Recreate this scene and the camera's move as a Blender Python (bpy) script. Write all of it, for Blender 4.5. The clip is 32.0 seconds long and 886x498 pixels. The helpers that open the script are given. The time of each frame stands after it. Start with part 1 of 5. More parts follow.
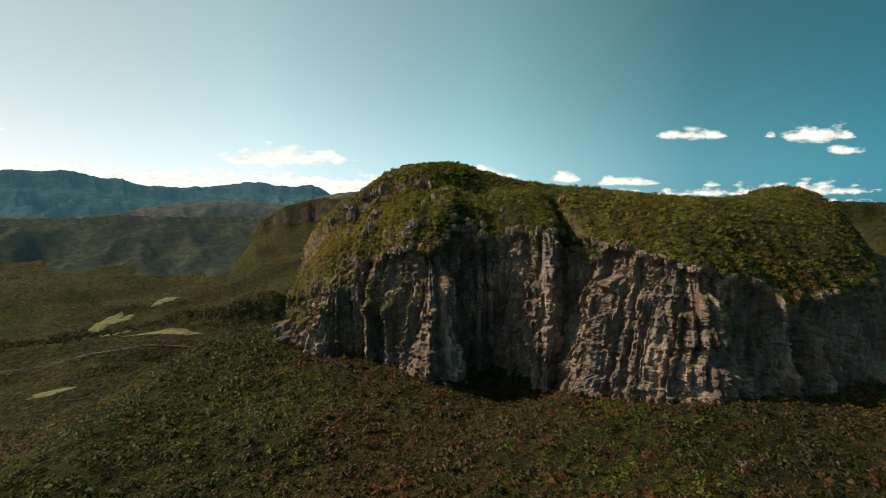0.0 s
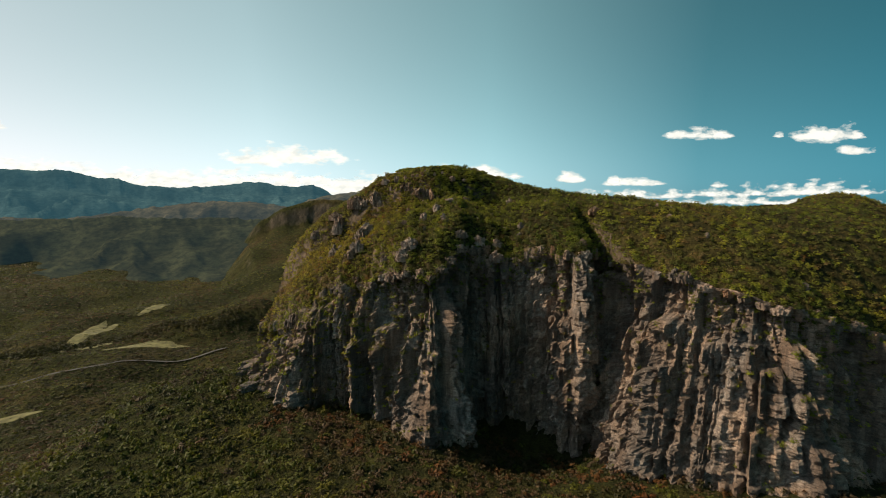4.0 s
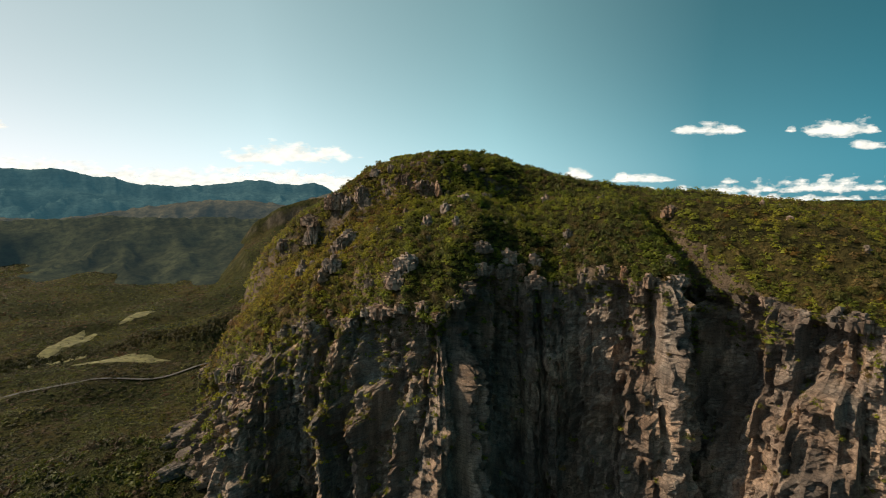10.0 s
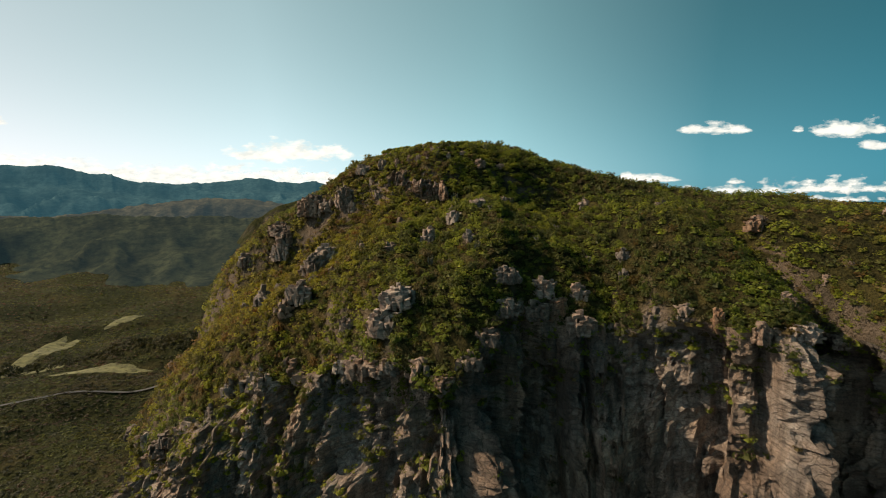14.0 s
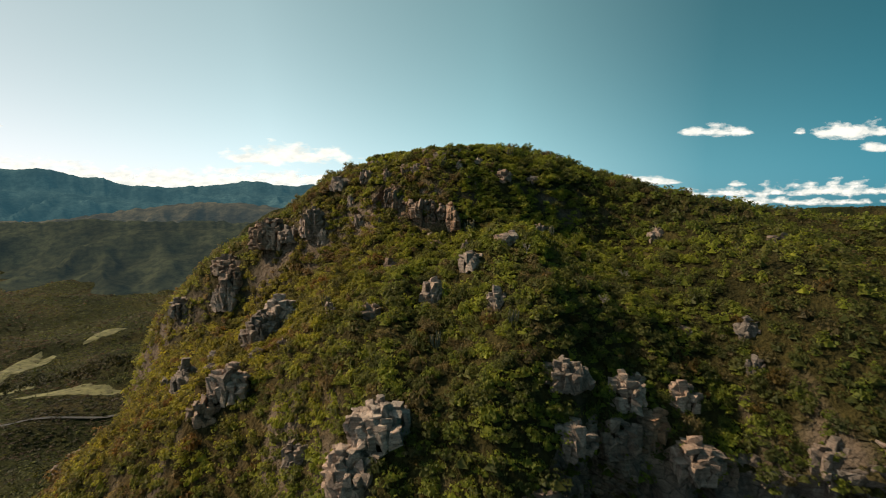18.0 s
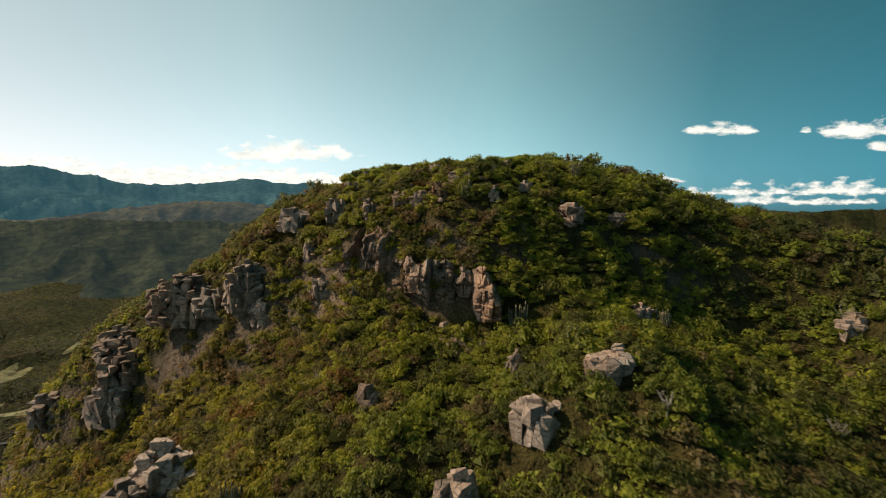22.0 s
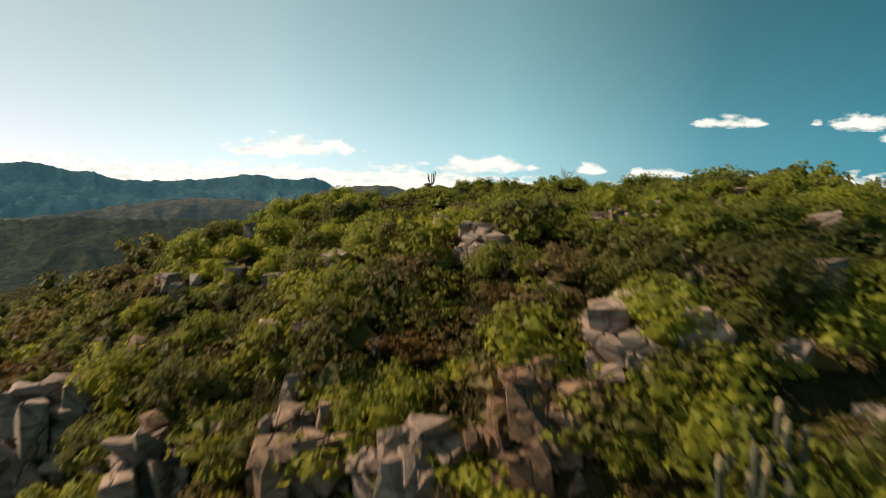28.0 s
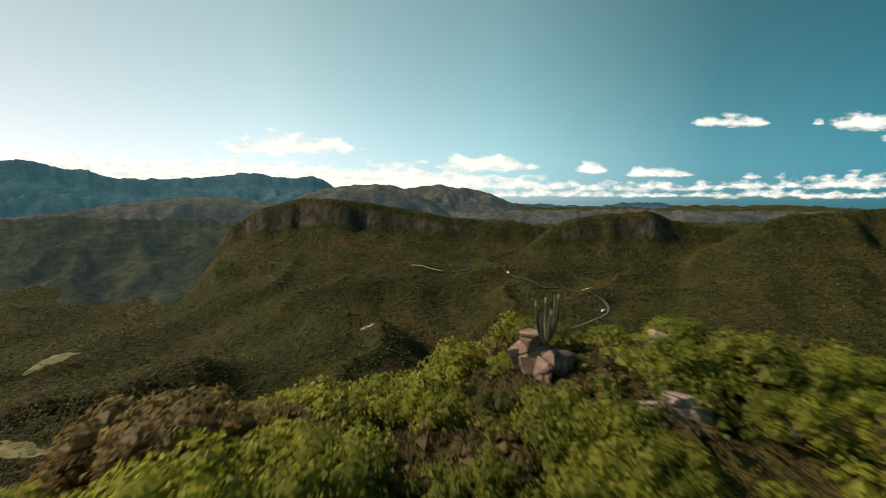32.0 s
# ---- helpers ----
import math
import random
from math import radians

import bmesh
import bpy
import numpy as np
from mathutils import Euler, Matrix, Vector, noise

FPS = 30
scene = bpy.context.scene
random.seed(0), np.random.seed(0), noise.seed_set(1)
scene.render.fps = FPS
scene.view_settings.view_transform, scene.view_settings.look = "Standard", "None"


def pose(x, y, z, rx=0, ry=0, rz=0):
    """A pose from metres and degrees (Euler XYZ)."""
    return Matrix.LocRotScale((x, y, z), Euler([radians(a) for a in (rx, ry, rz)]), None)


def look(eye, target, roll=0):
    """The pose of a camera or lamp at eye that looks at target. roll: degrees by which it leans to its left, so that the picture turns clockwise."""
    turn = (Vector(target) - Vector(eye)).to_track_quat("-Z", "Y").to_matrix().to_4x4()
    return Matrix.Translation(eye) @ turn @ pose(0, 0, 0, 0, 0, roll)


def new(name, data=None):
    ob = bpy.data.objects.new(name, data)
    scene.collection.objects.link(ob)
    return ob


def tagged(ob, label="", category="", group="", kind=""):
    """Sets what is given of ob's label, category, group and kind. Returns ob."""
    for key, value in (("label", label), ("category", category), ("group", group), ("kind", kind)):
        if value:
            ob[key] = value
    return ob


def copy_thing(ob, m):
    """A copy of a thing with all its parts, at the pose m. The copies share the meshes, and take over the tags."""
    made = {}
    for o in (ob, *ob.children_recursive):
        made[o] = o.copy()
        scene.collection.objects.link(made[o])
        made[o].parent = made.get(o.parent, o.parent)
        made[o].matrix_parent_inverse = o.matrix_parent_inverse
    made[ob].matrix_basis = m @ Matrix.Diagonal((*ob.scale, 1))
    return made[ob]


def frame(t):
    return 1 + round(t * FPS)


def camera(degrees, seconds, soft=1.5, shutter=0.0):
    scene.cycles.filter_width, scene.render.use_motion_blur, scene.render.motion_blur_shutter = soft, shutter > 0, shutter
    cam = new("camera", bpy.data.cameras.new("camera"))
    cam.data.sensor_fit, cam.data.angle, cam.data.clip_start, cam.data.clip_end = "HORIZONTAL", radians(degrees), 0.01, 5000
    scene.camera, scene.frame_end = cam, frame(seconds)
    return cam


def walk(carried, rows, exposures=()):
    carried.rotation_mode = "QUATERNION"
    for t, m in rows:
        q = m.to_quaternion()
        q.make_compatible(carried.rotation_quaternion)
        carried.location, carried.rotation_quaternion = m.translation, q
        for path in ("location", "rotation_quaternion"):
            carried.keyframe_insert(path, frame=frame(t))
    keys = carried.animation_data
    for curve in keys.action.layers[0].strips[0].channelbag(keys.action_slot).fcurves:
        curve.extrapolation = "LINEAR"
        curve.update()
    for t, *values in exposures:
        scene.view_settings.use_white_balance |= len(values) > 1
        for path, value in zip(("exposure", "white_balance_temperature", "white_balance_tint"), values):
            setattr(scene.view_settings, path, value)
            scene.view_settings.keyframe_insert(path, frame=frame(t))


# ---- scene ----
cam = camera(84.0, 32.0, soft=1.0, shutter=0.5)
PATH = [
    (0, (0.00, 0.00, 200.00), (2.89, 99.70, 192.83), -0.25),
    (1, (0.36, 12.62, 201.96), (3.20, 112.33, 194.79), -0.35),
    (2, (0.64, 25.37, 203.49), (3.27, 125.06, 196.12), -0.34),
    (3, (0.86, 38.31, 205.22), (3.34, 137.99, 197.70), -0.28),
    (3.5, (0.96, 44.79, 206.36), (3.35, 144.49, 198.94), -0.20),
    (5.5, (1.12, 70.49, 210.39), (3.18, 170.23, 203.48), 0.07),
    (6, (1.11, 76.48, 210.52), (3.06, 176.22, 203.56), 0.04),
    (7, (1.02, 88.21, 210.37), (2.80, 187.94, 203.26), -0.09),
    (8, (0.77, 99.52, 210.05), (2.38, 199.23, 202.73), -0.27),
    (9, (0.54, 109.99, 209.62), (2.00, 209.70, 202.06), -0.35),
    (10, (0.26, 119.97, 209.15), (1.59, 219.67, 201.45), -0.36),
    (11, (0.01, 130.12, 208.87), (1.34, 229.82, 201.27), -0.31),
    (12, (-0.11, 140.77, 208.93), (1.12, 240.47, 201.32), -0.25),
    (13, (-0.12, 151.53, 209.49), (0.95, 251.22, 201.69), -0.21),
    (14, (-0.29, 162.57, 211.94), (0.62, 262.25, 204.01), -0.08),
    (14.5, (-0.42, 168.21, 213.71), (0.51, 267.90, 205.89), 0.01),
    (16.5, (-1.12, 189.60, 216.59), (0.02, 289.33, 209.32), -0.14),
    (17, (-1.34, 194.82, 216.82), (-0.22, 294.55, 209.48), -0.17),
    (18, (-1.79, 205.33, 217.98), (-0.69, 305.05, 210.52), -0.14),
    (19, (-2.17, 216.11, 220.07), (-1.14, 315.81, 212.48), -0.05),
    (20, (-2.57, 227.13, 223.06), (-1.65, 326.82, 215.22), 0.15),
    (21, (-3.17, 237.94, 225.66), (-2.30, 337.62, 217.68), 0.22),
    (22, (-3.81, 248.19, 225.71), (-2.87, 347.87, 217.73), 0.09),
    (23, (-4.23, 258.20, 225.56), (-3.57, 357.88, 217.53), 0.13),
    (24, (-4.65, 267.54, 224.69), (-4.14, 367.20, 216.55), 0.21),
    (24.5, (-4.93, 272.01, 224.45), (-4.53, 371.67, 216.16), 0.28),
    (26.5, (-5.20, 287.79, 228.17), (-5.05, 387.40, 219.34), 0.02),
    (27, (-5.30, 291.37, 229.24), (-5.15, 390.98, 220.36), -0.03),
    (27.5, (-5.39, 294.89, 230.54), (-5.25, 394.49, 221.57), -0.05),
    (28, (-5.46, 298.33, 232.28), (-5.29, 397.92, 223.22), -0.06),
    (28.5, (-5.78, 301.74, 234.19), (-5.64, 401.32, 225.04), -0.07),
    (29, (-6.24, 305.14, 235.65), (-6.11, 404.71, 226.41), -0.06),
    (29.5, (-6.71, 308.53, 236.04), (-6.49, 408.09, 226.70), -0.04),
    (30, (-7.14, 312.02, 236.14), (-6.85, 411.57, 226.75), -0.00),
    (30.5, (-7.45, 315.65, 236.37), (-7.11, 415.20, 226.96), 0.02),
    (31, (-7.83, 319.25, 236.66), (-7.43, 418.81, 227.26), 0.03),
    (31.5, (-8.26, 322.82, 237.00), (-7.87, 422.37, 227.62), 0.04),
    (32, (-8.73, 326.28, 236.99), (-8.34, 425.84, 227.59), 0.06),
]
walk(cam, [(t, look(eye, target, roll)) for t, eye, target, roll in PATH],
     exposures=[(0.0, 0.42, 7300, 8), (32.0, 0.42, 7300, 8)])

# ---- world and sun ----
SUN_WAY = Vector((-0.75, 0.13, 0.64)).normalized()      # towards the sun
sky_world = bpy.data.worlds.new("sky")
scene.world = sky_world
sky_world.use_nodes = True
wn, wl = sky_world.node_tree.nodes, sky_world.node_tree.links
wn.clear()
w_out = wn.new("ShaderNodeOutputWorld")
w_bg = wn.new("ShaderNodeBackground")
w_sky = wn.new("ShaderNodeTexSky")
w_sky.sky_type = "NISHITA"
w_sky.sun_disc = False
w_sky.sun_elevation = math.asin(SUN_WAY.z)
w_sky.sun_rotation = math.atan2(SUN_WAY.x, SUN_WAY.y)
w_sky.altitude = 600
w_sky.air_density, w_sky.dust_density, w_sky.ozone_density = 1.0, 1.0, 2.2
w_split = wn.new("ShaderNodeSeparateColor")
wl.new(w_sky.outputs[0], w_split.inputs[0])
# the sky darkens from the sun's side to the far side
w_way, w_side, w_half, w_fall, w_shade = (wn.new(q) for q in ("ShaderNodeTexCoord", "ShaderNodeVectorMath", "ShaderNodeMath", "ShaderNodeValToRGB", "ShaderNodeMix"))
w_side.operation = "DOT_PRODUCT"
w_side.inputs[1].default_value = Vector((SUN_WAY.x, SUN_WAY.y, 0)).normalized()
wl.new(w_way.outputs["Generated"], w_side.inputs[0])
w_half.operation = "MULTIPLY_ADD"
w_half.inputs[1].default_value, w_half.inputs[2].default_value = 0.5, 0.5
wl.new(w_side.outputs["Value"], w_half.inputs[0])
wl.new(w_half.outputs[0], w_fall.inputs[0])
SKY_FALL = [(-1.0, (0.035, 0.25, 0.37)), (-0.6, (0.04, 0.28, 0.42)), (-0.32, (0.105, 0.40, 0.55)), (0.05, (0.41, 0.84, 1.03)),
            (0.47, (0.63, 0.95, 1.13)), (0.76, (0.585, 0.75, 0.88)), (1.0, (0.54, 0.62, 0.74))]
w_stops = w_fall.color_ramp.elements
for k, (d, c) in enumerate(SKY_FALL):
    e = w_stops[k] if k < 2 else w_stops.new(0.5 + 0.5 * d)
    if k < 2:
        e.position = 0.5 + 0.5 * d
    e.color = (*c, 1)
w_up, w_low, w_pow, w_pale = (wn.new(q) for q in ("ShaderNodeSeparateXYZ", "ShaderNodeMath", "ShaderNodeMath", "ShaderNodeMix"))
wl.new(w_way.outputs["Generated"], w_up.inputs[0])
w_low.operation, w_pow.operation = "SUBTRACT", "POWER"
w_low.inputs[0].default_value = 1.0
w_low.use_clamp = True
wl.new(w_up.outputs[2], w_low.inputs[1])
wl.new(w_low.outputs[0], w_pow.inputs[0])
w_pow.inputs[1].default_value = 9.0
w_pale.data_type, w_pale.blend_type = "RGBA", "MIX"                # duller and paler towards the horizon
wl.new(w_pow.outputs[0], w_pale.inputs[0])
w_pale.inputs[6].default_value, w_pale.inputs[7].default_value = (1, 1, 1, 1), (1.08, 0.78, 0.74, 1)
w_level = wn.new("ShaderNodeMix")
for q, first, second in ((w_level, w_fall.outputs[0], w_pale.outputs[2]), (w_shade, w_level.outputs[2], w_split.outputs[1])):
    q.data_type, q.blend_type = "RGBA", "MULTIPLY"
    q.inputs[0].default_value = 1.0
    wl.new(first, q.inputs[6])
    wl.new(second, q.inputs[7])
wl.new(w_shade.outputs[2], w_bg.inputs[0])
w_bg.inputs[1].default_value = 0.15
wl.new(w_bg.outputs[0], w_out.inputs[0])

sun_data = bpy.data.lights.new("sun", "SUN")
sun_data.energy, sun_data.angle, sun_data.color = 4.0, radians(0.53), (1.0, 0.83, 0.63)
sun = new("sun", sun_data)
sun.matrix_world = look(SUN_WAY * 1000, (0, 0, 0))


# ---- noise on arrays ----
def hash01(ix, iy, iz, seed):
    h = (ix * 374761393 + iy * 668265263 + iz * 2147483647 + seed * 974634777) & 0xFFFFFFFF
    h = ((h ^ (h >> 13)) * 1274126177) & 0xFFFFFFFF
    h = ((h ^ (h >> 16)) * 2246822519) & 0xFFFFFFFF
    return ((h ^ (h >> 15)) & 0xFFFFFF) / 16777215.0


def vnoise(x, y, z=0.0, seed=0):
    """Smooth noise in -1..1 on arrays of places."""
    x, y, z = np.broadcast_arrays(np.asarray(x, float), np.asarray(y, float), np.asarray(z, float))
    ix, iy, iz = (np.floor(v).astype(np.int64) for v in (x, y, z))
    fx, fy, fz = (v - np.floor(v) for v in (x, y, z))
    fx, fy, fz = (f * f * (3 - 2 * f) for f in (fx, fy, fz))
    out = np.zeros_like(x)
    for dx in (0, 1):
        for dy in (0, 1):
            for dz in (0, 1):
                w = (fx if dx else 1 - fx) * (fy if dy else 1 - fy) * (fz if dz else 1 - fz)
                out += w * hash01(ix + dx, iy + dy, iz + dz, seed)
    return out * 2 - 1


def fbm(x, y, z=0.0, seed=0, octaves=4, gain=0.5):
    out, amp = 0.0, 1.0
    for o in range(octaves):
        out = out + amp * vnoise(np.asarray(x) * 2**o, np.asarray(y) * 2**o, np.asarray(z) * 2**o, seed + o)
        amp *= gain
    return out


def smooth(a, b, v):
    q = np.clip((np.asarray(v, float) - a) / (b - a), 0, 1)
    return q * q * (3 - 2 * q)


# ---- the plan: mesa, apron, valley ----
def curve(xs, ys):
    """A smooth curve through a few places."""
    xs, ys = np.array(xs, float), np.array(ys, float)
    m = np.gradient(ys, xs)

    def at(v):
        v = np.clip(np.asarray(v, float), xs[0], xs[-1])
        k = np.clip(np.searchsorted(xs, v) - 1, 0, len(xs) - 2)
        h = xs[k + 1] - xs[k]
        q = (v - xs[k]) / h
        return ((2 * q**3 - 3 * q**2 + 1) * ys[k] + (q**3 - 2 * q**2 + q) * h * m[k]
                + (3 * q**2 - 2 * q**3) * ys[k + 1] + (q**3 - q**2) * h * m[k + 1])
    return at


WEST, EAST, NORTH = -86.0, 350.0, 520.0
rim_plan = curve([-86, -74, -62, -44, -20, -6, 3, 12, 26, 44, 54, 67, 71, 74, 79, 86, 93, 105, 116, 128, 150, 190, 230, 270, 320, 350],
                 [294, 279, 270, 267, 261, 249, 245, 257, 262, 256, 246, 250, 262, 262, 242, 231, 222, 210, 204, 207, 214, 228, 250, 287, 350, 400])
rim_level = curve([-86, -74, -62, -44, -20, 3, 12, 26, 44, 66, 79, 93, 105, 120, 145, 185, 224, 270, 320, 350],
                  [150, 152, 158, 172, 180, 184, 191, 188, 189, 191, 188, 185, 180, 175, 168, 158, 165, 163, 170, 165])
crest_y = curve([-86, -40, -15, 14, 40, 70, 120, 200, 280, 320, 350], [345, 333, 326, 323, 325, 330, 332, 350, 405, 425, 440])
crest_z = curve([-86, -74, -62, -41, -28, -14, 0, 14, 30, 63, 105, 180, 240, 300, 335, 350],
                [180, 194, 205, 216.5, 225.8, 231.7, 233.1, 233.2, 229.0, 220.5, 215, 210, 211, 220, 214, 205])
west_foot = curve([240, 275, 292, 310, 330, 345, 400], [-120, -97, -83, -77, -87, -93, -93])
rise = curve([-86, -30, 0, 50, 100, 350], [1.2, 1.25, 1.25, 1.6, 2.2, 2.2])


climb = curve([0, 0.167, 0.46, 0.68, 0.74, 0.80, 0.91, 1], [0, 0.28, 0.445, 0.65, 0.80, 0.90, 0.975, 1])
step_y = curve([-17, -13, -9, -5, -1, 3, 7], [310.5, 306.5, 303.2, 300.2, 298.4, 297.4, 297.6])
step_top = curve([-17, -13, -10, -7, -3, 1, 4, 7], [223.5, 224.2, 222.6, 220.6, 220.0, 219.8, 218.6, 217.2])
flat_top = curve([-86, -40, -25, -8, 0, 8, 20, 45, 80, 350], [6, 5, 7, 14, 13, 7, 5, 6, 6, 6])


def rim_y(x):
    return rim_plan(x) + 1.8 * fbm(np.asarray(x, float) / 8.0, 0.5, seed=14, octaves=3)


def rim_z(x):
    return rim_level(x) + 3.2 * fbm(np.asarray(x, float) / 9.0, 3.5, seed=15, octaves=3)


def smax(a, b, k):
    h = np.clip(0.5 + 0.5 * (a - b) / k, 0, 1)
    return b * (1 - h) + a * h + k * h * (1 - h)


def top_height(x, y):
    """The mesa's top and its far slope, without plants."""
    x, y = np.asarray(x, float), np.asarray(y, float)
    ry, cy, rz, cz = rim_y(x), crest_y(x), rim_z(x), crest_z(x)
    q = (y - ry) / (cy - ry)
    qc = np.clip(q, 0, 1)
    f = 1 - (1 - qc) ** rise(x)
    side = smooth(25, 60, x)
    f = f * side + climb(qc) * (1 - side)
    z = rz + (cz - rz) * f + 4.5 * np.exp(-((x - 9) / 9) ** 2 - ((y - 287) / 10) ** 2)
    z = z + 1.0 * np.exp(-((x + 14.5) / 4.5) ** 2 - ((y - 333) / 4.0) ** 2)
    # the steep western flank
    side = 154 + 2.7 * (x - west_foot(y)) + 7 * fbm(x / 18, y / 18, seed=16, octaves=3)
    z = -smax(-z, -side, 6)
    over = np.clip(y - cy - flat_top(x), 0, None)
    z = z - over * 0.55 - np.clip(over - 14, 0, None) * 0.35
    z = z + 1.3 * fbm(x / 14, y / 14, seed=3, octaves=3) * smooth(0.0, 0.15, q) + 0.5 * fbm(x / 3.2, y / 3.2, seed=8, octaves=2)
    return z


def bump(x, y, cx, cy, rx, ry, turn=0.0, steep=0.0, box=2.0):
    """0 outside, 1 on top: a hill, with steep > 0 more like a table."""
    c, s = math.cos(radians(turn)), math.sin(radians(turn))
    u, v = ((x - cx) * c + (y - cy) * s) / rx, (-(x - cx) * s + (y - cy) * c) / ry
    r = (np.abs(u) ** box + np.abs(v) ** box) ** (1 / box) * (1 + 0.10 * fbm(x / 160, y / 160, seed=21, octaves=3))
    return smooth(1.0, steep, r)


def ridge(x, y, bearings, rises, far, wide, foot, bluff, seed):
    """A hill across the valley: its crest over the flight's end by bearing, its front of talus under a bluff, and a gentle back."""
    d = y - 326
    u = (x + 9) / np.maximum(d, 150)
    top = 237 + curve(bearings, rises)(u) * far + 2.5 * fbm(u * 45, 0.3, seed=seed, octaves=3)
    bend = 1 + 0.018 * fbm(u * 7, 0.7, seed=seed + 1, octaves=3)
    foot = np.minimum(foot, top - 10)
    q = (far * bend - d) / wide
    gully = np.abs(fbm(x / 95, y / 150, seed=seed + 2, octaves=3))
    front = np.clip(q + 0.05 * (gully - 0.4) * smooth(0.0, 0.1, q), 0, 1)
    g = 1 - bluff * smooth(0.01, 0.20, front) - (1 - bluff) * (1 - (1 - np.clip((front - 0.05) / 0.95, 0, 1)) ** 1.55)
    z = foot + (top - foot) * g - 9 * gully * smooth(0.12, 0.3, front) * (1 - front)
    z = z - 0.30 * np.clip(d - far * bend, 0, None) - 0.45 * wide * np.clip(q - 0.95, 0, None)
    return np.where(d > 150, z, -400.0)


valley_z = curve([-5000, 300, 600, 800, 950, 1080, 1180, 1400, 2200, 5000], [20, 20, 20, 34, 58, 84, 104, 125, 130, 120])


def ground_height(x, y):
    """The one sheet of land: apron, valley floor, buttes and far slopes."""
    x, y = np.asarray(x, float), np.asarray(y, float)
    left = smooth(-60, -480, x + 0.15 * (y - 900))
    z = valley_z(y) * (1 - left) + (18 + 0.06 * np.clip(y - 620, 0, 900)) * left
    z = z + 11 * fbm(x / 300, y / 300, seed=5, octaves=4) * smooth(500, 800, np.hypot(x, y - 250))
    z = z + 20 * (1 - 2.2 * np.abs(fbm(x / 210, y / 210, seed=25, octaves=3))) * smooth(430, 620, y) * smooth(-420, -200, x + 0.2 * y - 160)
    z = z + 13 * (1 - 2.2 * np.abs(fbm(x / 330, y / 330, seed=26, octaves=3))) * smooth(740, 950, y) * smooth(-150, -350, x)
    z = z + 8 * np.maximum(1 - 2.4 * np.abs(fbm((x + 0.4 * y) / 240, (y - 0.4 * x) / 150, seed=28, octaves=3)), -0.5) * smooth(-190, -300, x) * smooth(330, 430, y) * smooth(1000, 860, y)
    z = z + 30 * bump(x, y, -330, 830, 190, 105, 12, 0.0) + 22 * bump(x, y, -640, 640, 150, 80, 20, 0.0)       # wooded knolls
    # apron of the mesa
    a = 120 - 0.42 * np.clip(-x - 125, 0, None) + 10 * np.exp(-((x + 75) / 45) ** 2 - ((y - 285) / 60) ** 2)
    a = a + 7 * np.exp(-((x + 105) / 40) ** 2 - ((y - 272) / 22) ** 2) - 0.46 * np.clip(y - 278, 0, None) * smooth(-60, -110, x)
    a = a - 0.42 * np.clip(y - 420, 0, None) - 0.10 * np.clip(60 - y, 0, None)
    a = a - 15 * np.exp(-((x - 42) / 30) ** 2 - ((y - 238) / 26) ** 2)
    a = a - 0.30 * np.clip(x - 300, 0, None)
    a = a + 4 * fbm(x / 60, y / 60, seed=12, octaves=4)
    z = smax(a, z, 8)
    z = z + 20 * bump(x, y, -130, 752, 230, 46, 28, 0.0)                                  # low swell beside the road
    # butte, middle hill and eastern slope
    z = smax(z, ridge(x, y, [-0.66, -0.54, -0.47, -0.425, -0.391, -0.322, -0.27, -0.207, -0.092, -0.024, 0.08, 0.206, 0.30],
                      [-0.28, -0.165, -0.108, -0.052, -0.028, -0.001, 0.0095, 0.0065, -0.009, -0.021, -0.035, -0.046, -0.09], 1130, 215, 118, 0.42, 81), 6)
    z = smax(z, ridge(x, y, [0.06, 0.114, 0.172, 0.223, 0.263, 0.321, 0.378, 0.436, 0.476, 0.527, 0.596, 0.70],
                      [-0.18, -0.142, -0.092, -0.051, -0.035, -0.025, -0.020, -0.022, -0.036, -0.046, -0.055, -0.09], 1010, 190, 98, 0.30, 84), 6)
    z = smax(z, ridge(x, y, [0.40, 0.47, 0.516, 0.585, 0.642, 0.694, 0.78, 0.904, 1.1, 1.4, 1.8],
                      [-0.22, -0.165, -0.105, -0.072, -0.043, -0.027, -0.021, -0.012, -0.010, -0.02, -0.10], 930, 430, 70, 0.13, 87), 10)
    low, far = -60 * smooth(300, 700, y), smooth(300, 700, y)
    z = smax(z, low + far * 240 * bump(x, y, 760, 820, 420, 330, 40, 0.1), 20)
    # the land rises to distant low tables on the horizon
    r = np.hypot(x, y - 326)
    z = z + smooth(2600, 4300, r) * (66 + 16 * fbm(x / 700, y / 500, seed=31, octaves=3))
    return z


# ---- materials ----
def material(name):
    m = bpy.data.materials.new(name)
    m.use_nodes = True
    n, l = m.node_tree.nodes, m.node_tree.links
    b = n["Principled BSDF"]
    return m, n, l, b


def noise_node(n, l, scale, detail=4, rough=0.55, stretch=None):
    t = n.new("ShaderNodeTexNoise")
    t.inputs["Scale"].default_value, t.inputs["Detail"].default_value = scale, detail
    t.inputs["Roughness"].default_value = rough
    g = n.new("ShaderNodeNewGeometry")
    if stretch:
        v = n.new("ShaderNodeVectorMath")
        v.operation = "MULTIPLY"
        v.inputs[1].default_value = stretch
        l.new(g.outputs["Position"], v.inputs[0])
        l.new(v.outputs[0], t.inputs["Vector"])
    else:
        l.new(g.outputs["Position"], t.inputs["Vector"])
    return t


